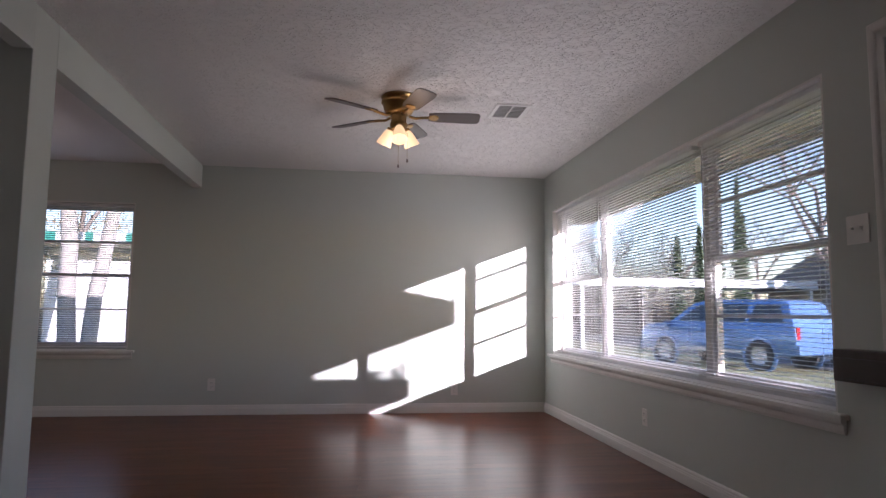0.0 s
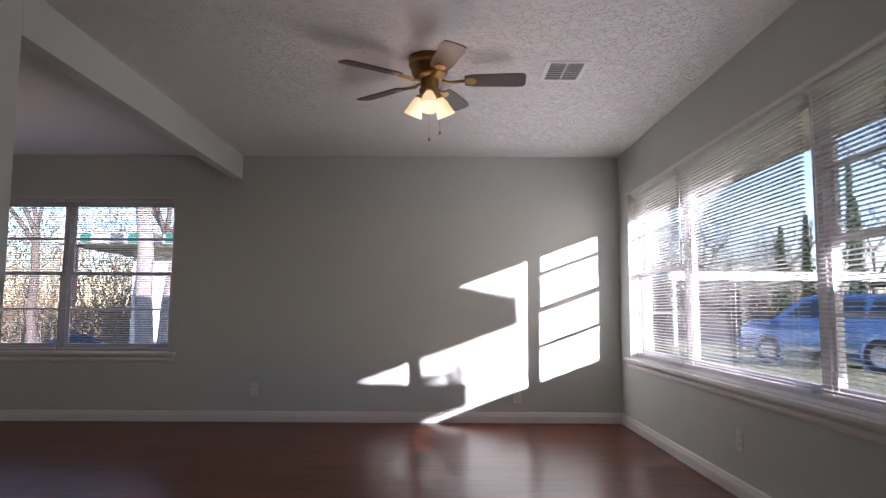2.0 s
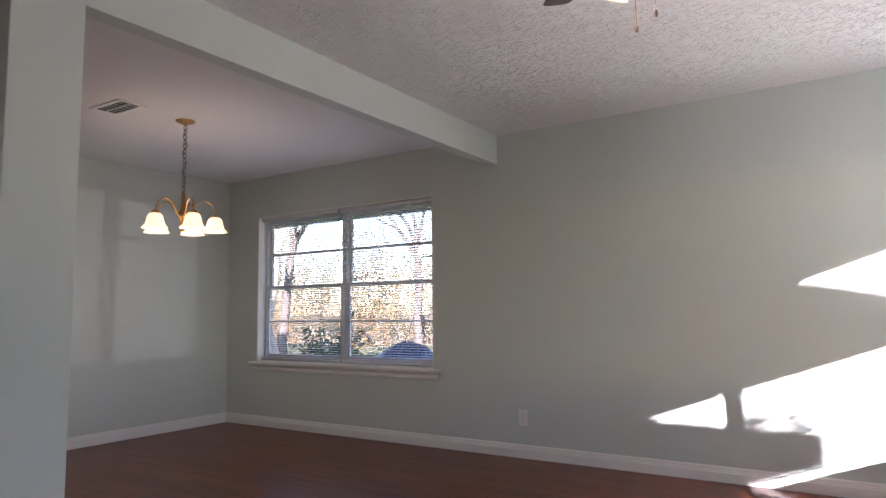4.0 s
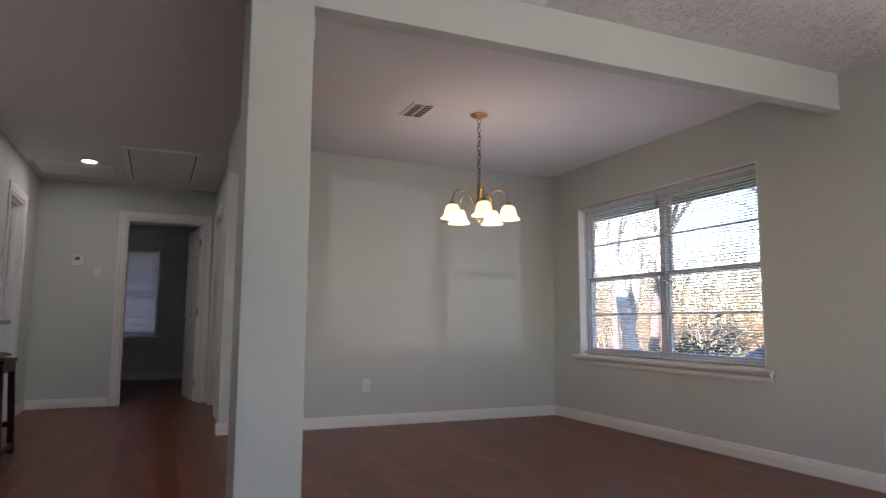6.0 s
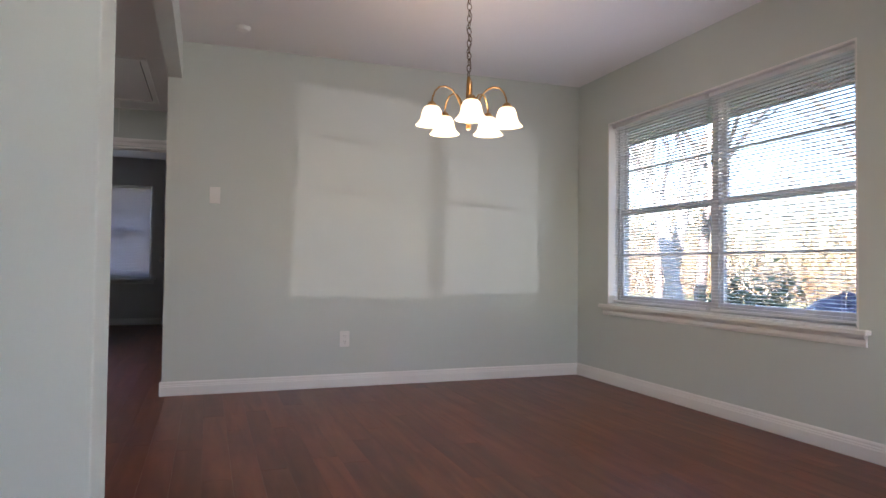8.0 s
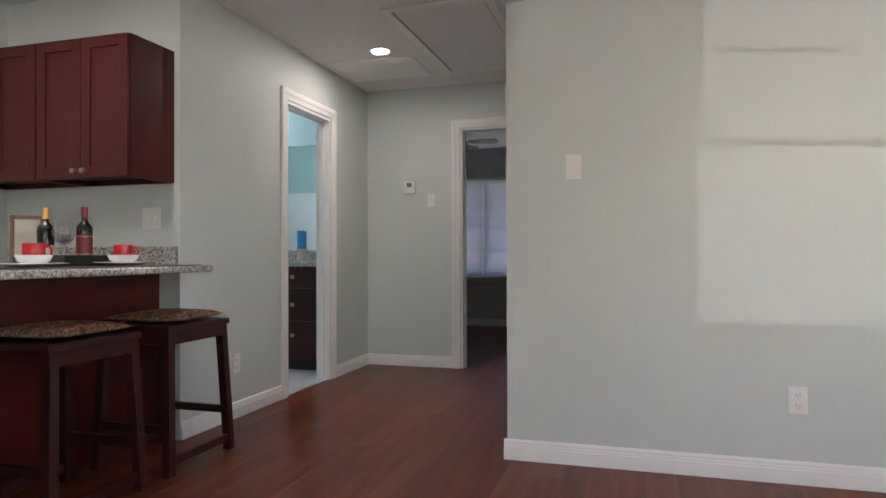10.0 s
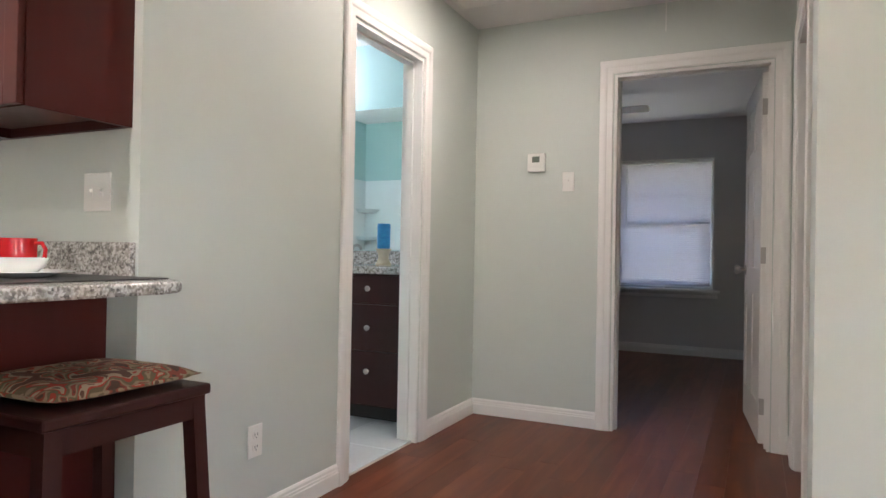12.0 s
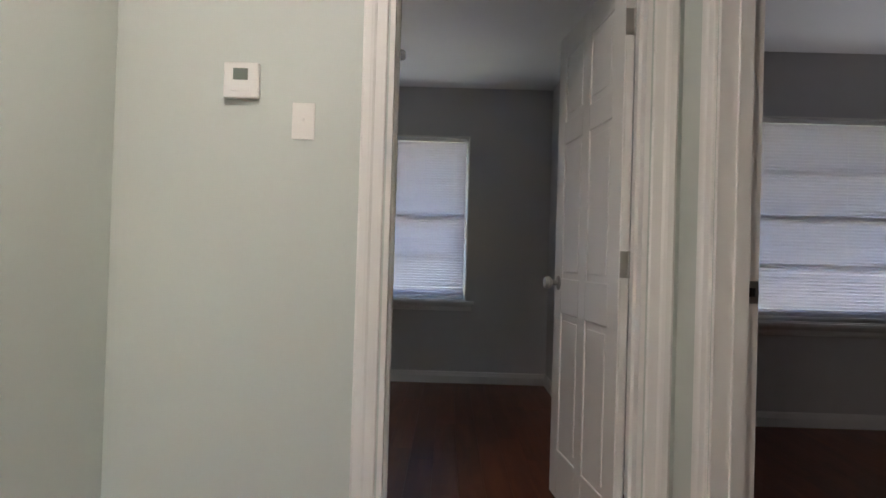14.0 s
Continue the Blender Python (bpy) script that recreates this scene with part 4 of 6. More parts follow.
def cushion(x, y, z, seed):
    ob = empty("seat_cushion", x, y, z)
    bm = bmesh.new()
    n = 18
    rnd = random.Random(seed)
    ph = rnd.uniform(0, 6)
    grid = {}
    for s in (1, -1):
        for i in range(n + 1):
            for j in range(n + 1):
                u, v = -1 + 2 * i / n, -1 + 2 * j / n
                edge = max(0, 1 - abs(u) ** 3.2) * max(0, 1 - abs(v) ** 3.2)
                h = (edge ** 0.45) * 0.02
                tuft = 0.010 * sum(math.exp(-((u - a) ** 2 + (v - b) ** 2) / 0.03) for a in (-0.4, 0.4) for b in (-0.4, 0.4))
                px = 0.205 * u * (1 - 0.05 * (1 - abs(v)) ** 2) * (1 + 0.02 * math.sin(3 * v + ph))
                py = 0.19 * v * (1 - 0.05 * (1 - abs(u)) ** 2) * (1 + 0.02 * math.sin(4 * u + ph))
                if s < 0 and (i in (0, n) or j in (0, n)):
                    grid[s, i, j] = grid[1, i, j]
                    continue
                zz = 0.024 + (h * 1.35 - 1.2 * tuft * edge if s > 0 else -min(h, 0.0235))
                grid[s, i, j] = bm.verts.new((px, py, zz))
        for i in range(n):
            for j in range(n):
                q = [grid[s, i, j], grid[s, i + 1, j], grid[s, i + 1, j + 1], grid[s, i, j + 1]]
                bm.faces.new(q if s > 0 else q[::-1])
    part("pad", bm, M_FABRIC, ob, smooth=True)
    bm = bmesh.new()
    pts = [(0.205 * math.copysign(abs(math.cos(a)) ** 0.35, math.cos(a)), 0.19 * math.copysign(abs(math.sin(a)) ** 0.35, math.sin(a)), 0.024) for a in (2 * math.pi * k / 40 for k in range(41))]
    tube(bm, pts, 0.005, 6)
    part("piping", bm, M_FABRIC, ob, smooth=True)
    return tagged(ob, "brown and red leaf-print cushion on a stool", "cushion", "stool cushions")


stool(-3.74, 2.67)
cushion(-3.76, 2.655, 0.66, 3)
stool(-3.13, 2.67)
cushion(-3.14, 2.655, 0.66, 8)

pen = empty("peninsula_cabinet")
part("back_panel", boxes((XK, 2.385, 0, -1.9, 2.405, 0.893)), M_CHERRY, pen)
part("carcass", boxes((XK, 1.85, 0.1, -1.9, 2.3845, 0.893)), M_CHERRY, pen)
# Near-black in place of cherry, with the recess's shade in the colour.
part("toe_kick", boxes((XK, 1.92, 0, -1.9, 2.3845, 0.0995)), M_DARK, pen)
tagged(pen, "cherry red peninsula cabinet under the granite counter", "cabinet")

top = empty("granite_counter")
bm = bmesh.new()
ring = [(XK, 1.83), (-1.78, 1.83), (-1.78, 2.83)]
for k in range(9):
    a = math.pi / 2 + math.pi / 2 * k / 8
    ring.append((-3.84 + 0.13 * math.cos(a), 2.70 + 0.13 * math.sin(a)))
ring += [(XK + 0.035, 2.62), (XK + 0.005, YS + 0.004), (XK, YS)]
up = [bm.verts.new((x, y, 0.925)) for x, y in ring]
dn = [bm.verts.new((x, y, 0.895)) for x, y in ring]
bm.faces.new(up)
bm.faces.new(dn[::-1])
for i in range(len(up)):
    bm.faces.new((up[i], up[(i + 1) % len(up)], dn[(i + 1) % len(up)], dn[i]))
rim = [e for e in bm.edges if abs(e.verts[0].co.z - e.verts[1].co.z) < 1e-6]
bmesh.ops.bevel(bm, geom=rim, offset=0.009, segments=3, profile=0.5, affect="EDGES")
part("worktop", bm, M_GRANITE, top, smooth=True)
part("backsplash", boxes((XK + 0.0005, 1.36, 0.9255, XK + 0.02, 2.525, 1.025), bevel=0.003), M_GRANITE, top)
tagged(top, "speckled grey granite counter with a rounded overhang", "counter")


def upper_cabinet(y0, y1, label):
    """A wall cabinet on the kitchen's west wall with two shaker doors and knobs."""
    ob = empty("wall_cabinet")
    x0, x1, z0, z1 = XK, -3.695, 1.36, 2.06
    part("side_panel", boxes((x0 + 0.0005, y0, z0, x1, y0 + 0.016, z1)), M_CHERRY, ob)
    part("side_panel", boxes((x0 + 0.0005, y1 - 0.016, z0, x1, y1, z1)), M_CHERRY, ob)
    part("bottom_panel", boxes((x0 + 0.0005, y0 + 0.016, z0 + 0.03, x1, y1 - 0.016, z0 + 0.046)), M_CHERRY, ob)
    part("top_panel", boxes((x0 + 0.0005, y0 + 0.016, z1 - 0.016, x1, y1 - 0.016, z1)), M_CHERRY, ob)
    part("face_rail", boxes((x1 - 0.02, y0 + 0.016, z0, x1, y1 - 0.016, z0 + 0.0295)), M_CHERRY, ob)
    part("back_rail", boxes((x0 + 0.0005, y0 + 0.016, z0, x0 + 0.018, y1 - 0.016, z0 + 0.0295)), M_CHERRY, ob)
    mid = (y0 + y1) / 2
    for a, b, ky in ((y0 + 0.003, mid - 0.0015, mid - 0.03), (mid + 0.0015, y1 - 0.003, mid + 0.03)):
        bm = bmesh.new()
        s = 0.055
        box(bm, x1 + 0.001, a, z0 + 0.003, x1 + 0.02, a + s, z1 - 0.003, bevel=0.002)
        box(bm, x1 + 0.001, b - s, z0 + 0.003, x1 + 0.02, b, z1 - 0.003, bevel=0.002)
        box(bm, x1 + 0.001, a + s, z0 + 0.003, x1 + 0.02, b - s, z0 + 0.003 + s, bevel=0.002)
        box(bm, x1 + 0.001, a + s, z1 - 0.003 - s, x1 + 0.02, b - s, z1 - 0.003, bevel=0.002)
        box(bm, x1 + 0.001, a + s, z0 + 0.003 + s, x1 + 0.012, b - s, z1 - 0.003 - s)
        door = part("door", bm, M_CHERRY, ob)
        bm = bmesh.new()
        lathe(bm, [(0, 0), (0.006, 0), (0.005, 0.012), (0.013, 0.017), (0.014, 0.024), (0.009, 0.03), (0, 0.031)], 16, (x1 + 0.02, ky, z0 + 0.035), Matrix.Rotation(radians(90), 4, "Y"))
        part("knob", bm, M_STEEL, door, "brushed nickel knob", smooth=True)
    return tagged(ob, label, "cabinet", "kitchen wall cabinets")


upper_cabinet(1.93, 2.50, "cherry red wall cabinet with two shaker doors")
upper_cabinet(1.355, 1.927, "cherry red wall cabinet with two shaker doors")

M_TRAY = surface("black_lacquer", (0.03, 0.028, 0.028), (0.022, 0.02, 0.02), 0.45, scale=5, grain=80, bump=0.05)
M_RED = surface("glossy_red_glaze", (0.55, 0.012, 0.014), (0.48, 0.01, 0.012), 0.12, scale=5, grain=60, bump=0.0)
M_WHITE = surface("glossy_white_glaze", (0.82, 0.82, 0.80), (0.78, 0.78, 0.76), 0.12, scale=5, grain=60, bump=0.0)
M_BOTTLE = surface("dark_bottle_glass", (0.006, 0.008, 0.006), (0.004, 0.006, 0.004), 0.06, scale=5, grain=60, bump=0.0)
M_LABEL = surface("cream_paper_label", (0.65, 0.6, 0.5), (0.55, 0.5, 0.42), 0.6, scale=30, grain=200, bump=0.05)
M_MAROON = surface("maroon_label", (0.16, 0.012, 0.02), (0.12, 0.01, 0.015), 0.4, scale=20, grain=100, bump=0.02)
M_GOLD = surface("gold_foil", (0.6, 0.36, 0.1), (0.5, 0.28, 0.08), 0.3, 1.0, scale=9, grain=60, bump=0.05)
M_CLEAR = glass_pane("wine_glass", (0.93, 0.94, 0.94), 0.14)
ZT = 0.925

for px, py in ((-3.735, 2.5), (-3.237, 2.5)):
    mat_ob = tagged(part("placemat", boxes((px - 0.235, py - 0.2, ZT + 0.0005, px + 0.24, py + 0.2, ZT + 0.0035)), M_TRAY), "black woven placemat on the granite counter", "placemat", "placemats")
tray = empty("serving_tray", -3.655, 2.13, ZT)
part("base", boxes((-0.14, -0.16, 0.0005, 0.14, 0.16, 0.008)), M_TRAY, tray)
for r in ((-0.14, -0.16, 0.14, -0.148), (-0.14, 0.148, 0.14, 0.16), (-0.14, -0.148, -0.128, 0.148), (0.128, -0.148, 0.14, 0.148)):
    part("rim", boxes((r[0], r[1], 0.008, r[2], r[3], 0.055), bevel=0.002), M_TRAY, tray)
tagged(tray, "black rectangular tray on the granite counter", "tray")


def bottle(x, y, z, cap, lab, label, h=0.30, top_at=0.52):
    ob = empty("wine_bottle", x, y, z)
    bm = bmesh.new()
    lathe(bm, [(0, 0.0), (0.034, 0.0), (0.0375, 0.006), (0.0375, h * 0.6), (0.034, h * 0.66), (0.018, h * 0.73), (0.014, h * 0.77), (0.014, h * 0.97), (0, h * 0.97)], 28)
    part("glass", bm, M_BOTTLE, ob, smooth=True)
    bm = bmesh.new()
    lathe(bm, [(0.0145, h * 0.79), (0.0155, h * 0.79), (0.0155, h * 0.99), (0.0, h * 0.995)], 24)
    part("capsule", bm, cap, ob, smooth=True)
    bm = bmesh.new()
    lathe(bm, [(0.0377, h * 0.1), (0.0383, h * 0.1), (0.0383, h * top_at), (0.0377, h * top_at)], 28)
    sheet = part("label", bm, lab, ob, smooth=True)
    for zz in (0.17, top_at - 0.05):
        bm = bmesh.new()
        lathe(bm, [(0.0384, h * zz), (0.0387, h * zz), (0.0387, h * (zz + 0.014)), (0.0384, h * (zz + 0.014))], 28)
        part("print_bar", bm, M_GOLD, sheet)
    return tagged(ob, label, "bottle", "wine bottles")


bottle(-3.716, 2.2, ZT + 0.008, M_MAROON, M_MAROON, "dark wine bottle with a maroon capsule on the tray", 0.29)
bottle(-3.582, 2.1, ZT + 0.008, M_GOLD, M_LABEL, "dark wine bottle with gold foil and cream label", 0.28, 0.34)


def wine_glass(x, y, z):
    ob = empty("wine_glass", x, y, z)
    bm = bmesh.new()
    o = [(0.0, 0.001), (0.034, 0.001), (0.034, 0.003), (0.006, 0.008), (0.004, 0.02), (0.004, 0.085), (0.012, 0.096), (0.034, 0.12), (0.042, 0.15), (0.038, 0.185), (0.033, 0.205)]
    lathe(bm, o + [(r - 0.0012, z) for r, z in reversed(o[7:])] + [(0, 0.104)], 28)
    part("bowl", bm, M_CLEAR, ob, smooth=True)
    return tagged(ob, "clear stemmed wine glass on the black tray", "glass", "wine glasses")


wine_glass(-3.579, 2.2, ZT + 0.008)
wine_glass(-3.67, 2.13, ZT + 0.008)


def place_setting(x, y):
    plate = empty("dinner_plate", x, y, ZT + 0.0035)
    bm = bmesh.new()
    lathe(bm, [(0, 0.0005), (0.075, 0.0005), (0.09, 0.006), (0.132, 0.014), (0.132, 0.017), (0.09, 0.0095), (0.07, 0.005), (0, 0.005)], 40)
    part("dish", bm, M_WHITE, plate, smooth=True)
    tagged(plate, "round white dinner plate on a placemat", "plate", "dinner plates")
    bowl = empty("white_bowl", x, y, ZT + 0.0088)
    bm = bmesh.new()
    lathe(bm, [(0, 0.0), (0.035, 0.0), (0.04, 0.004), (0.062, 0.022), (0.072, 0.046), (0.0685, 0.046), (0.058, 0.024), (0.035, 0.008), (0, 0.007)], 36)
    part("dish", bm, M_WHITE, bowl, smooth=True)
    tagged(bowl, "small white bowl standing on a plate", "bowl", "white bowls")
    mug = empty("red_mug", x, y, ZT + 0.0162, -63)
    bm = bmesh.new()
    lathe(bm, [(0, 0.0), (0.034, 0.0), (0.04, 0.006), (0.043, 0.04), (0.043, 0.088), (0.0395, 0.088), (0.0395, 0.04), (0.034, 0.008), (0, 0.007)], 32)
    part("cup", bm, M_RED, mug, smooth=True)
    bm = bmesh.new()
    tube(bm, [(-0.042, 0.0, 0.074), (-0.06, 0.0, 0.076), (-0.07, 0.0, 0.06), (-0.068, 0.0, 0.04), (-0.056, 0.0, 0.026), (-0.042, 0.0, 0.024)], 0.0052, 8)
    part("handle", bm, M_RED, mug, smooth=True)
    tagged(mug, "glossy red coffee mug in a white bowl", "mug", "red mugs")


place_setting(-3.735, 2.42)
place_setting(-3.237, 2.42)
pic = empty("picture_frame", -3.83, 1.70, ZT, 150, 0, 0)
part("frame", boxes((-0.08, 0, 0, -0.06, 0.018, 0.27), (0.06, 0, 0, 0.08, 0.018, 0.27), (-0.06, 0, 0, 0.06, 0.018, 0.02), (-0.06, 0, 0.25, 0.06, 0.018, 0.27), bevel=0.003), surface("brown_frame_wood", (0.24, 0.13, 0.06), (0.17, 0.09, 0.04), 0.4, scale=6, grain=40, bump=0.1), pic)
part("mat", boxes((-0.06, 0.006, 0.02, 0.06, 0.012, 0.25)), M_LABEL, pic, "cream mat")
tagged(pic, "small brown wooden picture frame behind the bottles", "picture")


# ---- bathroom ----
M_TILE = surface("pale_marble_tile", (0.66, 0.68, 0.68), (0.52, 0.55, 0.56), 0.25, scale=4, grain=40, bump=0.0)
bath_floor = tagged(part("floor_bath", boxes((XW, YB, 0.0005, XBATH, YS - 0.02, 0.003)), M_LABEL), "pale marble tile bathroom floor", "floor", kind="structure")
me = None
for i in range(5):
    for j in range(6):
        x0, y0 = XW + 0.002 + i * 0.4745, YB + 0.002 + j * 0.385
        if me is None:
            t_ob = part("tile", boxes((0, 0, 0.003, 0.4705, 0.381, 0.009), bevel=0.0012), M_TILE, bath_floor)
            me = t_ob.data
        else:
            t_ob = new("tile", me)
            t_ob.parent = bath_floor
        t_ob.location = (x0, y0, 0)
van = empty("vanity_cabinet")
part("body", boxes((XW + 0.001, 1.2, 0.1, -5.98, 2.405, 0.88)), M_ESPRESSO, van)
part("toe_kick", boxes((XW + 0.001, 1.2, 0.01, -6.04, 2.405, 0.0995)), M_DARK, van)
for z0, z1, zk in ((0.71, 0.872, 0.795), (0.43, 0.70, 0.565), (0.11, 0.425, 0.31)):
    for y0, y1, ky in ((1.88, 2.345, 2.1),):
        dr = part("drawer", boxes((-5.9795, y0, z0, -5.961, y1, z1), bevel=0.003), M_ESPRESSO, van)
        bm = bmesh.new()
        lathe(bm, [(0, 0), (0.007, 0), (0.006, 0.012), (0.016, 0.018), (0.017, 0.026), (0.01, 0.032), (0, 0.033)], 16, (-5.961, ky, zk), Matrix.Rotation(radians(90), 4, "Y"))
        part("knob", bm, M_STEEL, dr, "brushed nickel knob", smooth=True)
for y0, y1 in ((1.215, 1.54), (1.545, 1.87)):
    part("door", boxes((-5.9795, y0, 0.11, -5.961, y1, 0.872), bevel=0.003), M_ESPRESSO, van)
tagged(van, "espresso brown bathroom vanity with three drawers", "cabinet")
vt = empty("vanity_counter")
part("slab", boxes((XW + 0.001, 1.18, 0.881, -5.93, 2.41, 0.925), bevel=0.006), M_GRANITE, vt)
part("backsplash", boxes((XW + 0.001, 1.18, 0.926, XW + 0.02, 2.41, 1.018), bevel=0.003), M_GRANITE, vt)
tagged(vt, "grey speckled granite vanity top with backsplash", "counter")
bm = bmesh.new()
tube(bm, [(0, 0, 0), (0, 0, 0.09), (0.02, 0, 0.125), (0.07, 0, 0.135), (0.11, 0, 0.12), (0.12, 0, 0.1)], 0.011, 10)
fau = empty("faucet", -6.41, 1.55, 0.925)
part("spout", bm, M_STEEL, fau, smooth=True)
for s in (-1, 1):
    bm = bmesh.new()
    lathe(bm, [(0, 0), (0.024, 0), (0.02, 0.03), (0.012, 0.05), (0, 0.052)], 18, (0, s * 0.1, 0))
    tube(bm, [(0, s * 0.1, 0.048), (0.04, s * 0.12, 0.058)], 0.006, 8)
    part("handle", bm, M_STEEL, fau, smooth=True)
tagged(fau, "brushed nickel faucet on the vanity top", "faucet")
mirror = empty("wall_mirror")
part("glass", boxes((XW + 0.001, 1.38, 1.022, XW + 0.006, 2.38, 1.99)), material("silvered_glass", (0.80, 0.90, 0.88), 0.01, 1.0), mirror)
tagged(mirror, "large frameless mirror above the vanity", "mirror")
# Fixture is not in view; set past the mirror's end to stay hidden.
vl = empty("vanity_light")
part("back_plate", boxes((XW + 0.001, 0.80, 2.29, XW + 0.03, 1.30, 2.37), bevel=0.004), M_STEEL, vl)
for y in (0.88, 1.05, 1.22):
    bm = bmesh.new()
    lathe(bm, shade_profile(0.06, 0.08), 20, (XW + 0.1, y, 2.345))
    part("shade", bm, M_LAMP, vl, "glowing glass shade", smooth=True)
    bm = bmesh.new()
    tube(bm, [(XW + 0.03, y, 2.345), (XW + 0.1, y, 2.35)], 0.01, 8)
    part("arm", bm, M_STEEL, vl)
tagged(vl, "lit three-shade vanity light, set past the mirror out of view", "light")
d = bpy.data.lights.new("vanity_lamp", "POINT")
d.energy, d.color, d.shadow_soft_size = 0.75, (0.95, 0.98, 1.0), 0.06
new("vanity_lamp", d).location = (XW + 0.2, 1.14, 2.2)
candle = empty("candle", -6.3, 1.99, 0.925)
bm = bmesh.new()
lathe(bm, [(0, 0.0), (0.05, 0.0), (0.052, 0.012), (0.042, 0.024), (0.034, 0.045), (0.036, 0.07), (0.046, 0.095), (0.052, 0.1), (0.052, 0.108), (0, 0.108)], 28)
part("holder", bm, surface("aged_cream_stone", (0.55, 0.45, 0.3), (0.4, 0.32, 0.2), 0.5, scale=25, grain=90, bump=0.2), candle, "cream stone holder", smooth=True)
bm = bmesh.new()
lathe(bm, [(0, 0.1085), (0.041, 0.1085), (0.042, 0.112), (0.042, 0.262), (0.038, 0.268), (0.03, 0.262), (0, 0.26)], 28)
part("wax", bm, surface("blue_candle_wax", (0.03, 0.28, 0.55), (0.008, 0.07, 0.3), 0.45, scale=16, grain=60, bump=0.05, stretch=(1, 1, 2)), candle, "mottled blue wax", smooth=True)
tagged(candle, "blue pillar candle on a cream holder", "candle")
M_ACRYL = surface("white_acrylic", (0.78, 0.80, 0.79), (0.74, 0.76, 0.75), 0.2, scale=3, grain=40, bump=0.0)
XTUB = -4.77
tub = empty("bathtub")
bm = boxes((XTUB, YB + 0.003, 0.0095, XTUB + 0.04, 1.72, 0.42), (XTUB + 0.04, YB + 0.003, 0.0095, XBATH - 0.003, YB + 0.05, 0.42), (XTUB + 0.04, 1.66, 0.0095, XBATH - 0.003, 1.72, 0.42), (XBATH - 0.06, YB + 0.05, 0.0095, XBATH - 0.003, 1.66, 0.42), (XTUB + 0.04, YB + 0.05, 0.0095, XBATH - 0.06, 1.66, 0.08), bevel=0.012)
part("basin", bm, M_ACRYL, tub)
part("surround", boxes((XBATH - 0.012, YB + 0.012, 0.4205, XBATH - 0.001, 1.72, 1.80), (XTUB, YB + 0.001, 0.4205, XBATH - 0.001, YB + 0.012, 1.80), bevel=0.003), M_ACRYL, tub)
for z in (1.18, 1.48):
    bm = bmesh.new()
    c = [bm.verts.new((XBATH - 0.013, YB + 0.013, zz)) for zz in (z, z - 0.04)]
    arcs = [[bm.verts.new((XBATH - 0.013 - r * math.sin(a), YB + 0.013 + r * math.cos(a), zz)) for a in (math.pi / 2 * k / 8 for k in range(9))] for r, zz in ((0.2, z), (0.14, z - 0.04))]
    for k in range(8):
        bm.faces.new((c[0], arcs[0][k], arcs[0][k + 1]))
        bm.faces.new((c[1], arcs[1][k + 1], arcs[1][k]))
        bm.faces.new((arcs[0][k], arcs[1][k], arcs[1][k + 1], arcs[0][k + 1]))
    part("shelf", bm, M_ACRYL, tub)
tagged(tub, "white bathtub with a moulded shower surround and shelves", "bathtub")


# ---- outside: the house's own eaves and an unseen porch roof ----
ZG = -0.32
M_GRASS = surface("winter_grass", (0.27, 0.26, 0.11), (0.36, 0.31, 0.16), 0.9, scale=0.6, grain=40, bump=0.8, dist=0.03)
M_WHITEPAINT = surface("weathered_white_paint", (0.74, 0.73, 0.70), (0.66, 0.65, 0.62), 0.6, scale=1.5, grain=60, bump=0.1)
M_SOFFIT = surface("cream_soffit_paint", (0.55, 0.50, 0.42), (0.48, 0.44, 0.37), 0.7, scale=1.5, grain=60, bump=0.1)
M_SHINGLE = surface("brown_roof_shingle", (0.13, 0.105, 0.09), (0.09, 0.075, 0.065), 0.9, scale=3, grain=30, bump=0.6, dist=0.02)
M_ASPHALT = surface("grey_asphalt", (0.07, 0.07, 0.07), (0.05, 0.05, 0.052), 0.85, scale=1, grain=80, bump=0.4)
M_CONCRETE = surface("pale_concrete", (0.42, 0.41, 0.38), (0.34, 0.33, 0.31), 0.85, scale=1, grain=60, bump=0.2)
M_BARK = surface("grey_brown_bark", (0.20, 0.165, 0.135), (0.11, 0.09, 0.075), 0.9, scale=4, grain=25, bump=0.7, stretch=(3, 3, 0.6), dist=0.02)
M_PALEBARK = surface("pale_smooth_bark", (0.42, 0.38, 0.33), (0.25, 0.22, 0.19), 0.85, scale=3, grain=25, bump=0.5, stretch=(3, 3, 0.7), dist=0.015)
M_TWIG = surface("dry_twigs", (0.30, 0.25, 0.18), (0.40, 0.33, 0.22), 0.9, scale=2, grain=20, bump=0.0)
M_DRYLEAF = surface("dry_yellow_leaves", (0.27, 0.20, 0.07), (0.20, 0.085, 0.04), 0.8, scale=1.2, grain=8, bump=0.0, mix=0.9)
M_GREENLEAF = surface("dark_evergreen_leaves", (0.035, 0.06, 0.022), (0.06, 0.085, 0.035), 0.7, scale=1.5, grain=8, bump=0.0)

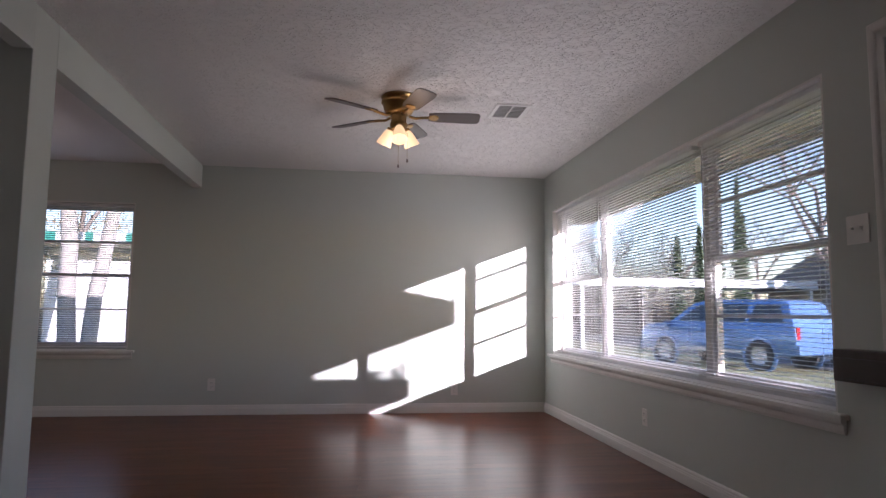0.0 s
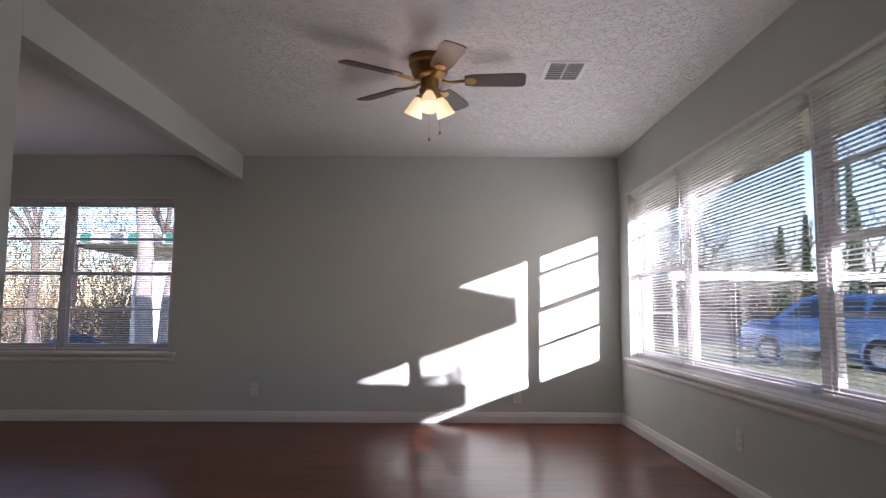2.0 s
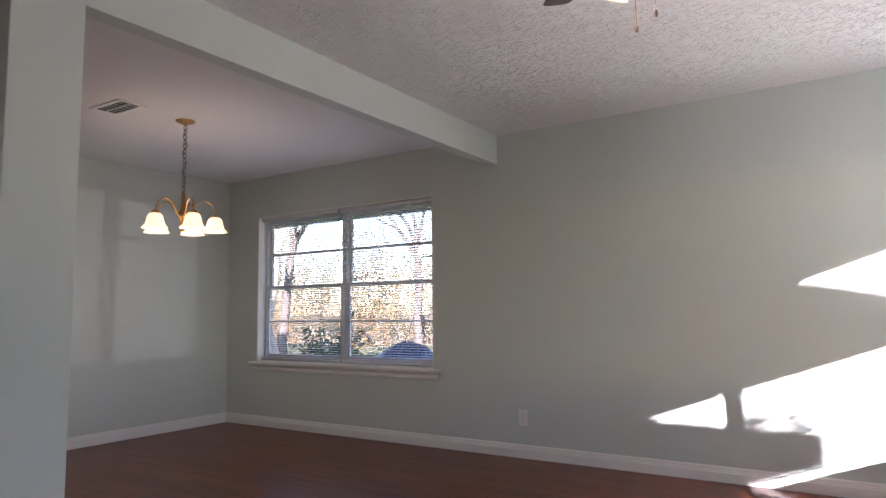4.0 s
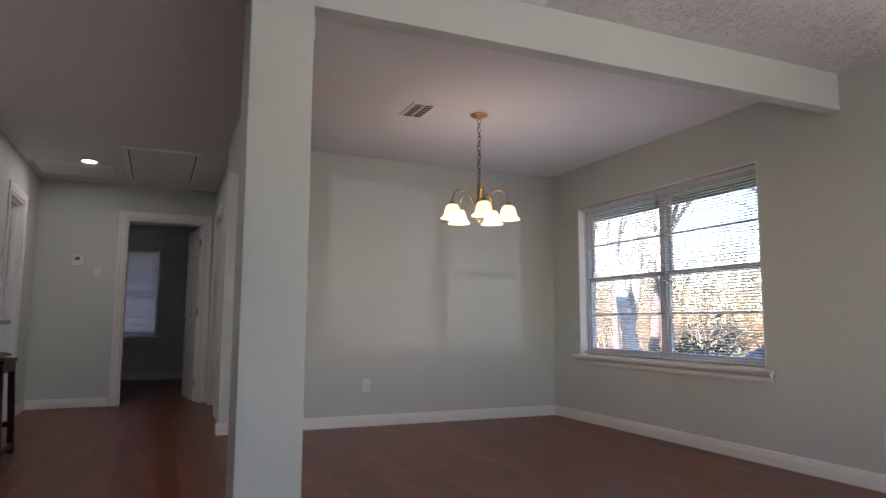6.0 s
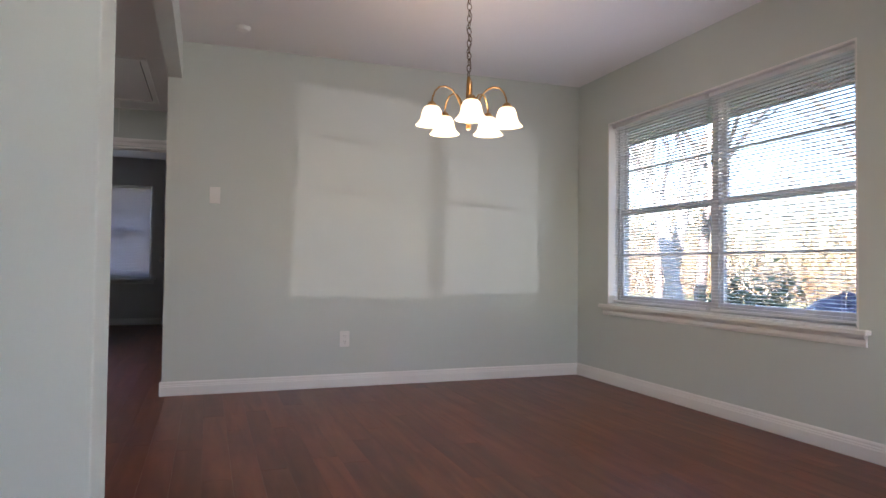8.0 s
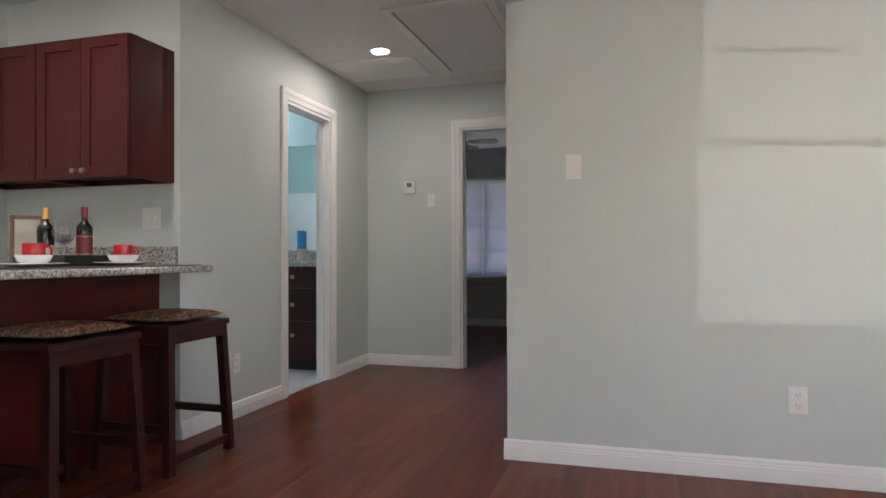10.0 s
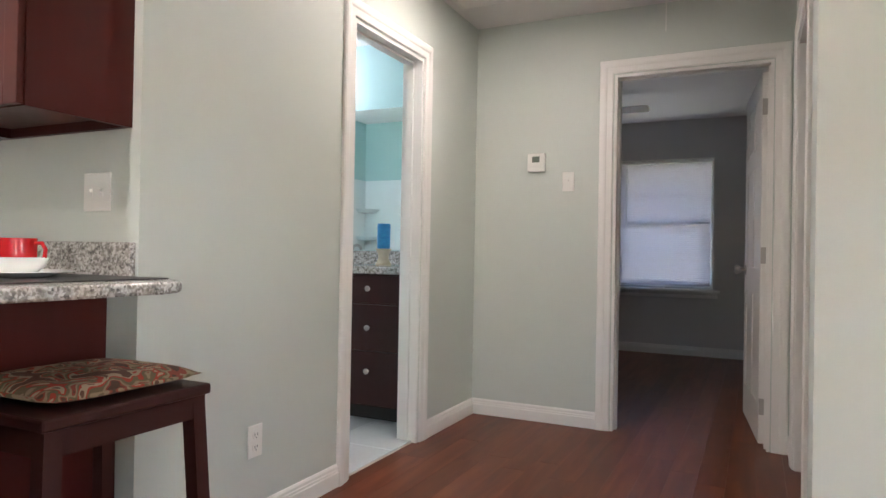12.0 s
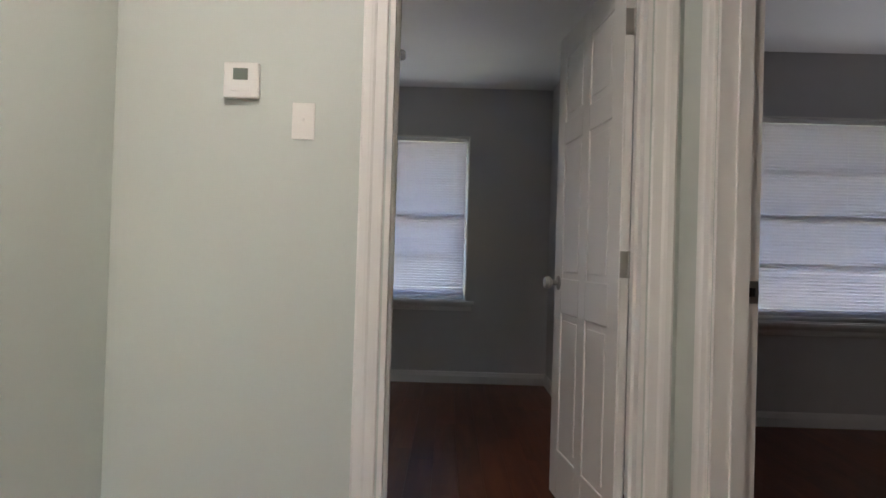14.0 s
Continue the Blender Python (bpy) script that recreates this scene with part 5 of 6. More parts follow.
tagged(part("ground", boxes((-600, -600, -0.8, 600, 600, ZG)), M_GRASS), "patchy winter lawn around the house", "ground", kind="structure")
tagged(part("road", boxes((12.2, -300, ZG + 0.004, 18.5, 300, ZG + 0.02)), M_ASPHALT), "grey asphalt street beyond the lawn", "road", kind="structure")
eave = tagged(part("eave", boxes((XE + 0.2, 2.66, 2.16, XE + 0.76, YN + 0.8, 2.2), (XE + 0.76, 2.66, 2.07, XE + 0.785, YN + 0.8, 2.36), (XBED - 0.8, YN + 0.2, 2.16, XE + 0.2, YN + 0.8, 2.2), (XBED - 0.8, YN + 0.8, 2.07, XE + 0.785, YN + 0.825, 2.36), (XBED - 0.8, -0.9, 2.16, XBED - 0.2, YN + 0.2, 2.2)), M_SOFFIT), "cream painted eave soffit over the windows", "eave", kind="structure")
# Out of view; shaped so that its shadow notches the sun patch.
bm = bmesh.new()
rake = [(4.72, 2.07), (4.72, 2.31), (XE + 0.785, 2.60), (XE + 0.785, 2.36), (XE + 0.785, 2.2)]
ends = [[bm.verts.new((x, y, z)) for x, z in rake] for y in (-2.2, 2.655)]
bm.faces.new(ends[0])
bm.faces.new(ends[1])
for k in range(5):
    bm.faces.new((ends[0][k], ends[0][(k + 1) % 5], ends[1][(k + 1) % 5], ends[1][k]))
tagged(part("porch_roof", bm, M_SHINGLE), "unseen sloping porch roof, worked back from its shadow", "roof", kind="structure")
tagged(part("roof", boxes((XBED - 0.8, -0.9, 2.545, XE + 0.785, YN + 0.825, 2.62)), M_SHINGLE), "brown shingle roof of the house", "roof", kind="structure")


# ---- outside: plants ----
def branch(bm, p, d, length, r, depth, rnd, seg=5, droop=0.0):
    pts, tap = [p.copy()], [r]
    steps = 4
    for k in range(steps):
        d = (d + Vector((rnd.uniform(-1, 1), rnd.uniform(-1, 1), rnd.uniform(-0.5, 0.8) - droop)) * 0.16).normalized()
        p = p + d * length / steps
        pts.append(p.copy())
        tap.append(r * (1 - 0.42 * (k + 1) / steps))
    tube(bm, pts, r, seg if depth > 2 else 4 if depth > 1 else 3, tap)
    if depth > 0:
        for k in range(3 if depth > 1 else 4):
            q = pts[rnd.randint(2, steps)] if k else pts[-1]
            a = rnd.uniform(0, 6.28)
            side = Vector((math.cos(a), math.sin(a), rnd.uniform(-0.1, 0.5))).normalized()
            branch(bm, q, (d * 0.75 + side * 0.7).normalized(), length * rnd.uniform(0.55, 0.8), r * 0.5, depth - 1, rnd, seg, droop)


def bare_tree(x, y, h, r, seed, label, mat=None, lean=(0, 0), depth=4, fork=0.35):
    ob = empty("tree", x, y, ZG)
    rnd = random.Random(seed)
    bm = bmesh.new()
    n = 6
    pts = [Vector((lean[0] * h * (k / n) ** 1.3 + rnd.uniform(-0.04, 0.04), lean[1] * h * (k / n) + rnd.uniform(-0.04, 0.04), h * fork * k / n - (0.05 if k == 0 else 0))) for k in range(n + 1)]
    tube(bm, pts, r, 12, [r * (1.25 if k == 0 else 1.0 - 0.25 * k / n) for k in range(n + 1)])
    part("trunk", bm, mat or M_BARK, ob, smooth=True)
    bm = bmesh.new()
    for k in range(4):
        a = rnd.uniform(0, 6.28)
        d = Vector((math.cos(a) * 0.6 + lean[0], math.sin(a) * 0.6, 1)).normalized()
        branch(bm, pts[-1] - Vector((0, 0, 0.1 * k)), d, h * 0.3, r * 0.55, depth - 1, rnd)
    part("crown", bm, mat or M_BARK, ob)
    return tagged(ob, label, "tree", "bare winter trees")


def leaf_mass(name, centres, count, size, mat, seed, parent=None, flat=1.0):
    """Many small leaf blades scattered in ellipsoids (x, y, z, rx, ry, rz)."""
    rnd = np.random.RandomState(seed)
    verts, faces = [], []
    for x, y, z, rx, ry, rz in centres:
        n = count
        p = rnd.normal(0, 0.5, (n, 3)) * (rx, ry, rz) + (x, y, z)
        a = rnd.normal(0, 1, (n, 3))
        a /= np.linalg.norm(a, axis=1)[:, None]
        b = np.cross(a, rnd.normal(0, 1, (n, 3)))
        b /= np.linalg.norm(b, axis=1)[:, None]
        s = size * rnd.uniform(0.5, 1.4, (n, 1))
        for q, u, v in zip(p, a * s, b * s * 0.45):
            k = len(verts)
            verts += [tuple(q - u), tuple(q + v), tuple(q + u), tuple(q - v)]
            faces.append((k, k + 1, k + 2, k + 3))
    me = bpy.data.meshes.new(name)
    me.from_pydata(verts, [], faces)
    me.materials.append(mat)
    ob = new(name, me)
    ob.parent = parent
    return ob


def cypress(x, y, h, seed):
    ob = empty("cypress_tree", x, y, ZG)
    bm = bmesh.new()
    tube(bm, [(0, 0, -0.05), (0, 0, h * 0.5), (0, 0, h * 0.9)], 0.12, 7, [0.14, 0.08, 0.02])
    part("trunk", bm, M_BARK, ob)
    rings = [(0, 0, h * (0.08 + 0.9 * k / 11), *(2 * [0.42 * (1 - (k / 11.5)) ** 0.8 * (0.6 + 0.4 * min(1, k / 2)) + 0.06]), h * 0.07) for k in range(12)]
    leaf_mass("crown", rings, 260, 0.11, M_GREENLEAF, seed, ob)
    return tagged(ob, "tall narrow dark green cypress", "tree", "row of cypresses")


for n, (x, y, h) in enumerate(((20.4, 39, 6.0), (21.6, 38.5, 6.6), (22.8, 38.5, 8.0), (23.9, 38, 9.6), (24.6, 38.6, 7.4))):
    cypress(x, y, h, 40 + n)
bare_tree(19.4, 24.6, 11.5, 0.2, 5, "bare grey tree by the street", fork=0.3, depth=5)
for n, (x, y, h) in enumerate(((14, 44, 8), (19, 47, 9), (24, 46, 8), (29, 44, 9), (33, 40, 9), (9, 46, 9))):
    bare_tree(x, y, h, 0.22, 60 + n, "bare grey tree across the street", depth=4)
# Made-up blocker out of view: tray and leaves shade the sun patch.
planter = empty("sun_patch_blocker", 4.36, 1.18, 1.505)
bm = boxes((-1.06, -0.78, 0, 0.36, 0.78, 0.03), (-1.06, -0.78, 0.03, -1.03, 0.78, 0.2), (0.33, -0.78, 0.03, 0.36, 0.78, 0.2), (-1.03, -0.78, 0.03, 0.33, -0.75, 0.2), (-1.03, 0.75, 0.03, 0.33, 0.78, 0.2))
part("tray", bm, M_TWIG, planter)
for x, y in ((-1.04, -0.76), (0.34, -0.76), (-1.04, 0.76), (0.34, 0.76)):
    bm = bmesh.new()
    tube(bm, [(x, y, 0.19), (x, y, 0.63)], 0.002, 4)
    part("chain", bm, M_STEEL, planter)
leaf_mass("leaves", [(0.2, 0.72, 0.28, 0.16, 0.06, 0.07), (0.3, 0.72, 0.33, 0.05, 0.04, 0.18), (0.0, 0.72, 0.25, 0.1, 0.06, 0.05)], 48, 0.03, M_GREENLEAF, 12, planter)
tagged(planter, "unseen tray under the porch roof, added to shade the sun patch", "planter")
# dining side yard
bare_tree(-4.82, 14.0, 9.0, 0.17, 21, "pale forked tree trunk in the side yard", M_PALEBARK, (-0.022, 0), fork=0.55)
bare_tree(-4.48, 14.06, 9.5, 0.15, 22, "pale leaning tree trunk in the side yard", M_PALEBARK, (0.055, 0), fork=0.5)
for n, (x, y, h, l) in enumerate(((-9.5, 13.0, 8, -0.12), (-10.6, 13.6, 8, 0.08), (-11.8, 12.8, 8.5, -0.05), (-13.5, 17, 9, 0.05), (-16.5, 14, 8, -0.1), (-8.0, 21, 9, 0.06), (-12, 22, 9, 0), (-19, 20, 9, 0), (-22, 15, 8, 0.1))):
    bare_tree(x, y, h, 0.15, 80 + n, "bare pale tree in the side yard", M_PALEBARK if n < 3 else M_BARK, (l, 0), 4, 0.4)


def thicket(name, rows, count, seed, mat, label, hmin, hmax):
    rnd = random.Random(seed)
    bm = bmesh.new()
    for k in range(count):
        x0, y0, x1, y1 = rnd.choice(rows)
        u = rnd.random()
        p = Vector((x0 + (x1 - x0) * u + rnd.gauss(0, 0.5), y0 + (y1 - y0) * u + rnd.gauss(0, 1.2), ZG - 0.05))
        h = rnd.uniform(hmin, hmax)
        d = Vector((rnd.gauss(0, 0.35), rnd.gauss(0, 0.35), 1)).normalized()
        mid = p + d * h * 0.5 + Vector((rnd.gauss(0, 0.15), rnd.gauss(0, 0.15), 0))
        tube(bm, [p, mid, p + d * h + Vector((rnd.gauss(0, 0.4), rnd.gauss(0, 0.4), -0.1))], 0.02, 3, [0.02, 0.013, 0.004])
    ob = part(name, bm, mat)
    return tagged(ob, label, "brush", kind="stuff")


thicket("brush", [(-32, 25, -5, 28), (-30, 15, -26, 26), (-32, 27, -6, 30)], 2600, 7, M_TWIG, "tangle of dry winter brush in the yard", 1.5, 7.0)
tagged(leaf_mass("dry_leaves", [(-31 + 0.9 * k, 25.5 + 1.5 * math.sin(k), 1.9 + 1.9 * math.sin(k * 2.1), 1.7, 1.6, 1.9) for k in range(29)], 1300, 0.055, M_DRYLEAF, 3), "dry yellow brown leaves on the brush", "leaves", kind="stuff")
tagged(leaf_mass("evergreen_shrub", [(-8.6 + 0.4 * k, 13.2 + 0.2 * math.sin(k * 3), 0.1, 0.45, 0.45, 0.55) for k in range(4)], 350, 0.07, M_GREENLEAF, 4), "low dark green shrub in the yard", "shrub", kind="stuff")
thicket("street_brush", [(8, 50, 40, 50), (9, 44, 25, 45), (9, 46, 25, 46)], 2600, 9, M_BARK, "grey winter brush across the street", 4, 8)


heap = empty("covered_heap", -4.4, 10.9, ZG)
bm = bmesh.new()
rnd = random.Random(31)
rings = []
for i in range(11):
    v = i / 10
    ring = []
    for k in range(28):
        a = 2 * math.pi * k / 28
        r = (1 - v ** 2.6) ** 0.5 * (1 + 0.09 * math.sin(3 * a + 5 * v) + 0.05 * math.sin(7 * a - 4 * v)) + 0.02
        ring.append(bm.verts.new((0.62 * r * math.cos(a), 0.46 * r * math.sin(a), 0.92 * v * (1 + 0.08 * math.sin(2 * a)) + rnd.uniform(-0.012, 0.012) * (i > 0))))
    rings.append(ring)
for p, q in zip(rings, rings[1:]):
    for k in range(28):
        bm.faces.new((p[k], p[(k + 1) % 28], q[(k + 1) % 28], q[k]))
bm.faces.new(rings[-1])
bm.faces.new(rings[0][::-1])
part("tarp", bm, surface("dusty_blue_tarp", (0.055, 0.052, 0.085), (0.036, 0.034, 0.06), 0.55, scale=3, grain=40, bump=0.3), heap, smooth=True)
tagged(heap, "dark blue tarp over a heap in the yard", "tarp")


# ---- outside: neighbouring buildings ----
def shed_roof_house(x0, y0, x1, y1, wall_z, roof, label, colours):
    """A low house with a flat overhanging roof, fascia boards, a door and windows on its south side."""
    ob = empty("house", (x0 + x1) / 2, y0, ZG)
    ox, oy = (x0 + x1) / 2, y0
    w, d, h = (x1 - x0) / 2, y1 - y0, wall_z - ZG
    part("wall", boxes((-w, 0, 0, w, d, h)), M_WHITEPAINT, ob)
    ov = 1.3
    part("roof", boxes((-w - ov, -ov, h, w + ov, d + ov, h + 0.12)), M_SOFFIT, ob)
    x, n = -w - ov, 0
    while x < w + ov - 0.05:
        k = (0.64, 0.26, 0.87, 0.26, 0.64, 0.18, 0.72, 0.22)[n % 8]
        part("fascia", boxes((x, -ov - 0.03, h + 0.02, min(x + k, w + ov), -ov - 0.002, h + 0.24)), colours[n % len(colours)], ob)
        x, n = x + k, n + 1
    for px in (-w * 0.5, w * 0.35):
        win = part("window", boxes((px - 0.5, -0.03, 0.9, px + 0.5, -0.002, 2.0)), M_SASH, ob)
        part("pane", boxes((px - 0.44, -0.036, 0.96, px + 0.44, -0.031, 1.94)), M_BOTTLE, win)
    for px in (-w - 0.9, -w * 0.3, w * 0.4):
        part("post", boxes((px - 0.06, -1.15, 0, px + 0.06, -1.03, h)), M_BLADE, ob)
    return tagged(ob, label, "house")


M_GREENP = surface("faded_green_paint", (0.02, 0.20, 0.15), (0.03, 0.15, 0.12), 0.6, scale=2, grain=40, bump=0.1)
shed_roof_house(-7.1, 18.2, 3.0, 24, 2.55, 0, "white neighbouring house with green and white fascia", [M_WHITEPAINT, M_GREENP])


def gable_house(x0, y0, x1, y1, h, rise, label, wall_mat):
    """A low gabled house, ridge along x, with windows on its south and west sides."""
    ob = empty("house", x0, y0, ZG)
    w, d = x1 - x0, y1 - y0
    part("wall", boxes((0, 0, 0, w, d, h)), wall_mat, ob)
    prof = [(-0.6, h), (-0.6, h + 0.16), (d / 2, h + rise + 0.16), (d + 0.6, h + 0.16), (d + 0.6, h)]
    part("roof", extrude_profile(prof, w + 1.0), M_SHINGLE, ob).location.x = -0.5
    for k in range(3):
        a = w * (0.15 + 0.3 * k)
        win = part("window", boxes((a, -0.03, 0.9, a + 1.2, -0.002, 2.0)), M_TRIM, ob)
        part("pane", boxes((a + 0.06, -0.036, 0.96, a + 1.14, -0.031, 1.94)), M_BOTTLE, win)
    for k in range(2):
        a = d * (0.2 + 0.4 * k)
        win = part("window", boxes((-0.03, a, 0.9, -0.002, a + 1.2, 2.0)), M_TRIM, ob)
        part("pane", boxes((-0.036, a + 0.06, 0.96, -0.031, a + 1.14, 1.94)), M_BOTTLE, win)
    return tagged(ob, label, "house", "houses across the street")


gable_house(21, 22, 34, 31, 2.5, 1.6, "low house with a brown roof across the street", M_SOFFIT)
gable_house(22, 4, 34, 13, 2.5, 1.6, "low house with a brown roof opposite", M_CONCRETE)
port = empty("carport")
part("roof", boxes((9.6, 26.6, 2.42, 20.3, 33, 2.5)), M_WHITEPAINT, port)
part("fascia", boxes((9.6, 26.55, 2.22, 20.3, 26.598, 2.56), bevel=0.01), M_WHITEPAINT, port)
part("fascia", boxes((9.55, 26.6, 2.22, 9.598, 33, 2.56), bevel=0.01), M_WHITEPAINT, port)
for px in (9.8, 20.1):
    part("post", boxes((px - 0.07, 26.7, ZG, px + 0.07, 26.84, 2.419)), M_WHITEPAINT, port)
tagged(port, "white flat-roofed carport down the street", "carport")


# ---- outside: vehicles ----
M_BLUE = surface("metallic_blue_paint", (0.13, 0.23, 0.44), (0.115, 0.205, 0.40), 0.22, 0.35, scale=2, grain=300, bump=0.0)
M_NAVY = surface("dark_blue_paint", (0.03, 0.05, 0.13), (0.025, 0.042, 0.11), 0.22, 0.3, scale=2, grain=300, bump=0.0)
M_RUBBER = surface("black_rubber", (0.022, 0.022, 0.022), (0.03, 0.03, 0.03), 0.8, scale=9, grain=80, bump=0.2)
M_ALLOY = surface("silver_alloy", (0.5, 0.5, 0.5), (0.42, 0.42, 0.42), 0.35, 0.5, scale=9, grain=80, bump=0.0)
M_TINT = surface("tinted_glass", (0.02, 0.025, 0.03), (0.03, 0.035, 0.04), 0.05, scale=3, grain=30, bump=0.0)
M_TAIL = surface("red_lens", (0.45, 0.01, 0.01), (0.38, 0.01, 0.01), 0.1, scale=3, grain=30, bump=0.0)
M_HEAD = surface("clear_lens", (0.7, 0.7, 0.68), (0.6, 0.6, 0.58), 0.1, scale=3, grain=30, bump=0.0)


def vehicle(name, m, lower, cabin, glass, wheels, paint, width, label, wr=0.37):
    """A car from its side outlines, along local x (front at +x): lower body, tapered cabin, panes, wheels, lamps."""
    ob = empty(name)
    hw = width / 2

    def solid(outline, w0, w1, zmid):
        bm = bmesh.new()
        sides = []
        for s in (-1, 1):
            sides.append([bm.verts.new((x, s * (w0 + (w1 - w0) * max(0, min(1, (z - zmid[0]) / (zmid[1] - zmid[0])))), z)) for x, z in outline])
        bm.faces.new(sides[0])
        bm.faces.new(sides[1][::-1])
        n = len(outline)
        for k in range(n):
            bm.faces.new((sides[0][k], sides[0][(k + 1) % n], sides[1][(k + 1) % n], sides[1][k]))
        bmesh.ops.recalc_face_normals(bm, faces=bm.faces)
        bmesh.ops.bevel(bm, geom=list(bm.edges), offset=0.035, segments=2, profile=0.5, affect="EDGES", clamp_overlap=True)
        return bm

    part("body", solid(lower, hw, hw - 0.02, (0.4, 1.0)), paint, ob, smooth=True)
    z0, z1 = min(z for _, z in cabin), max(z for _, z in cabin)
    part("cabin", solid(cabin, hw - 0.05, hw - 0.24, (z0, z1)), paint, ob, smooth=True)
    for outline in glass:
        for s in (-1, 1):
            bm = bmesh.new()
            inner, outer = [], []
            for x, z in outline:
                y = (hw - 0.05) + (-0.19) * (z - z0) / (z1 - z0)
                inner.append(bm.verts.new((x, s * (y - 0.004), z)))
                outer.append(bm.verts.new((x, s * (y + 0.006), z)))
            bm.faces.new(inner)
            bm.faces.new(outer[::-1])
            for k in range(len(outline)):
                bm.faces.new((inner[k], inner[(k + 1) % len(outline)], outer[(k + 1) % len(outline)], outer[k]))
            part("side_window", bm, M_TINT, ob)
    for wx in wheels:
        for s in (-1, 1):
            arch = bmesh.new()
            lathe(arch, [(wr + 0.02, -0.02), (wr + 0.1, -0.02), (wr + 0.1, 0.018), (wr + 0.02, 0.022)], 32, (wx, s * hw, wr), Matrix.Rotation(radians(-90 * s), 4, "X"))
            part("wheel_arch", arch, paint, ob, smooth=True)
            # Flat black disc on the solid body, painted shade in place of a hollow.
            well = bmesh.new()
            lathe(well, [(0, 0), (wr + 0.05, 0), (wr + 0.05, 0.003), (0, 0.003)], 28, (wx, s * (hw - 0.001), wr), Matrix.Rotation(radians(-90 * s), 4, "X"))
            part("wheel_well_shade", well, M_DARK, ob)
            wheel = empty("wheel")
            wheel.parent = ob
            bm = bmesh.new()
            lathe(bm, [(wr * 0.62, 0.0), (wr * 0.66, 0.05), (wr * 0.9, 0.06), (wr, 0.035), (wr, -0.12), (wr * 0.62, -0.12)], 32, (wx, s * (hw + 0.004), wr), Matrix.Rotation(radians(-90 * s), 4, "X"))
            part("tyre", bm, M_RUBBER, wheel, smooth=True)
            bm = bmesh.new()
            lathe(bm, [(0, 0.03), (0.05, 0.03), (0.06, 0.015), (wr * 0.5, 0.012), (wr * 0.62, 0.04), (wr * 0.63, 0.0), (0, -0.01)], 32, (wx, s * (hw + 0.004), wr), Matrix.Rotation(radians(-90 * s), 4, "X"))
            for k in range(5):
                a = 2 * math.pi * k / 5
                c = Vector((wx + wr * 0.36 * math.cos(a), s * (hw + 0.022), wr + wr * 0.36 * math.sin(a)))
                box(bm, c.x - 0.035, c.y - 0.006, c.z - 0.035, c.x + 0.035, c.y + 0.012, c.z + 0.035, bevel=0.01)
            part("rim", bm, M_ALLOY, wheel, smooth=True)
    xf, xr = max(x for x, _ in lower), min(x for x, _ in lower)
    for s in (-1, 1):
        part("tail_light", boxes((xr - 0.012, s * (hw - 0.1) - 0.05, 0.78, xr + 0.08, s * (hw - 0.1) + 0.06, 1.08), bevel=0.015), M_TAIL, ob)
        part("headlight", boxes((xf - 0.12, s * (hw - 0.16) - 0.12, 0.72, xf + 0.01, s * (hw - 0.16) + 0.13, 0.9), bevel=0.02), M_HEAD, ob)
        part("wing_mirror", boxes((cabin[-1][0] - 0.15, s * (hw + 0.1) - 0.1, 1.02, cabin[-1][0] - 0.02, s * (hw + 0.1) + 0.08, 1.16), bevel=0.03), paint, ob)
        for hx in (0.35, -0.75):
            part("door_handle", boxes((hx - 0.09, s * hw - 0.01, 0.93, hx + 0.09, s * hw + 0.02, 0.97), bevel=0.008), paint, ob)
        part("sill_trim", boxes((wheels[0] + wr + 0.14, s * hw - 0.02, 0.40, wheels[1] - wr - 0.14, s * hw + 0.012, 0.50), bevel=0.01), M_DARK if name != "suv" else M_ALLOY, ob)
    part("rear_bumper", boxes((xr - 0.06, -hw + 0.03, 0.42, xr + 0.08, hw - 0.03, 0.66), bevel=0.03), paint, ob)
    part("front_bumper", boxes((xf - 0.08, -hw + 0.03, 0.35, xf + 0.06, hw - 0.03, 0.62), bevel=0.03), paint, ob)
    ob.matrix_basis = m
    return tagged(ob, label, "car", "parked cars")


vehicle("suv", pose(10.76, 17.55, ZG, 0, 0, 111.7),
        [(-2.35, 0.42), (-2.4, 0.7), (-2.37, 1.12), (1.3, 1.14), (2.2, 1.08), (2.42, 0.9), (2.42, 0.45), (2.3, 0.38), (-2.2, 0.38)],
        [(-2.33, 1.1), (-2.1, 1.68), (-1.8, 1.76), (0.2, 1.76), (0.65, 1.68), (1.45, 1.12)],
        [[(-2.05, 1.2), (-1.9, 1.62), (-1.25, 1.64), (-1.1, 1.2)], [(-1.0, 1.2), (-1.05, 1.64), (-0.25, 1.65), (-0.15, 1.2)], [(-0.05, 1.2), (-0.1, 1.65), (0.45, 1.63), (1.1, 1.2)]],
        (-1.45, 1.5), M_BLUE, 1.9, "metallic blue sport utility vehicle parked by the street", 0.37)
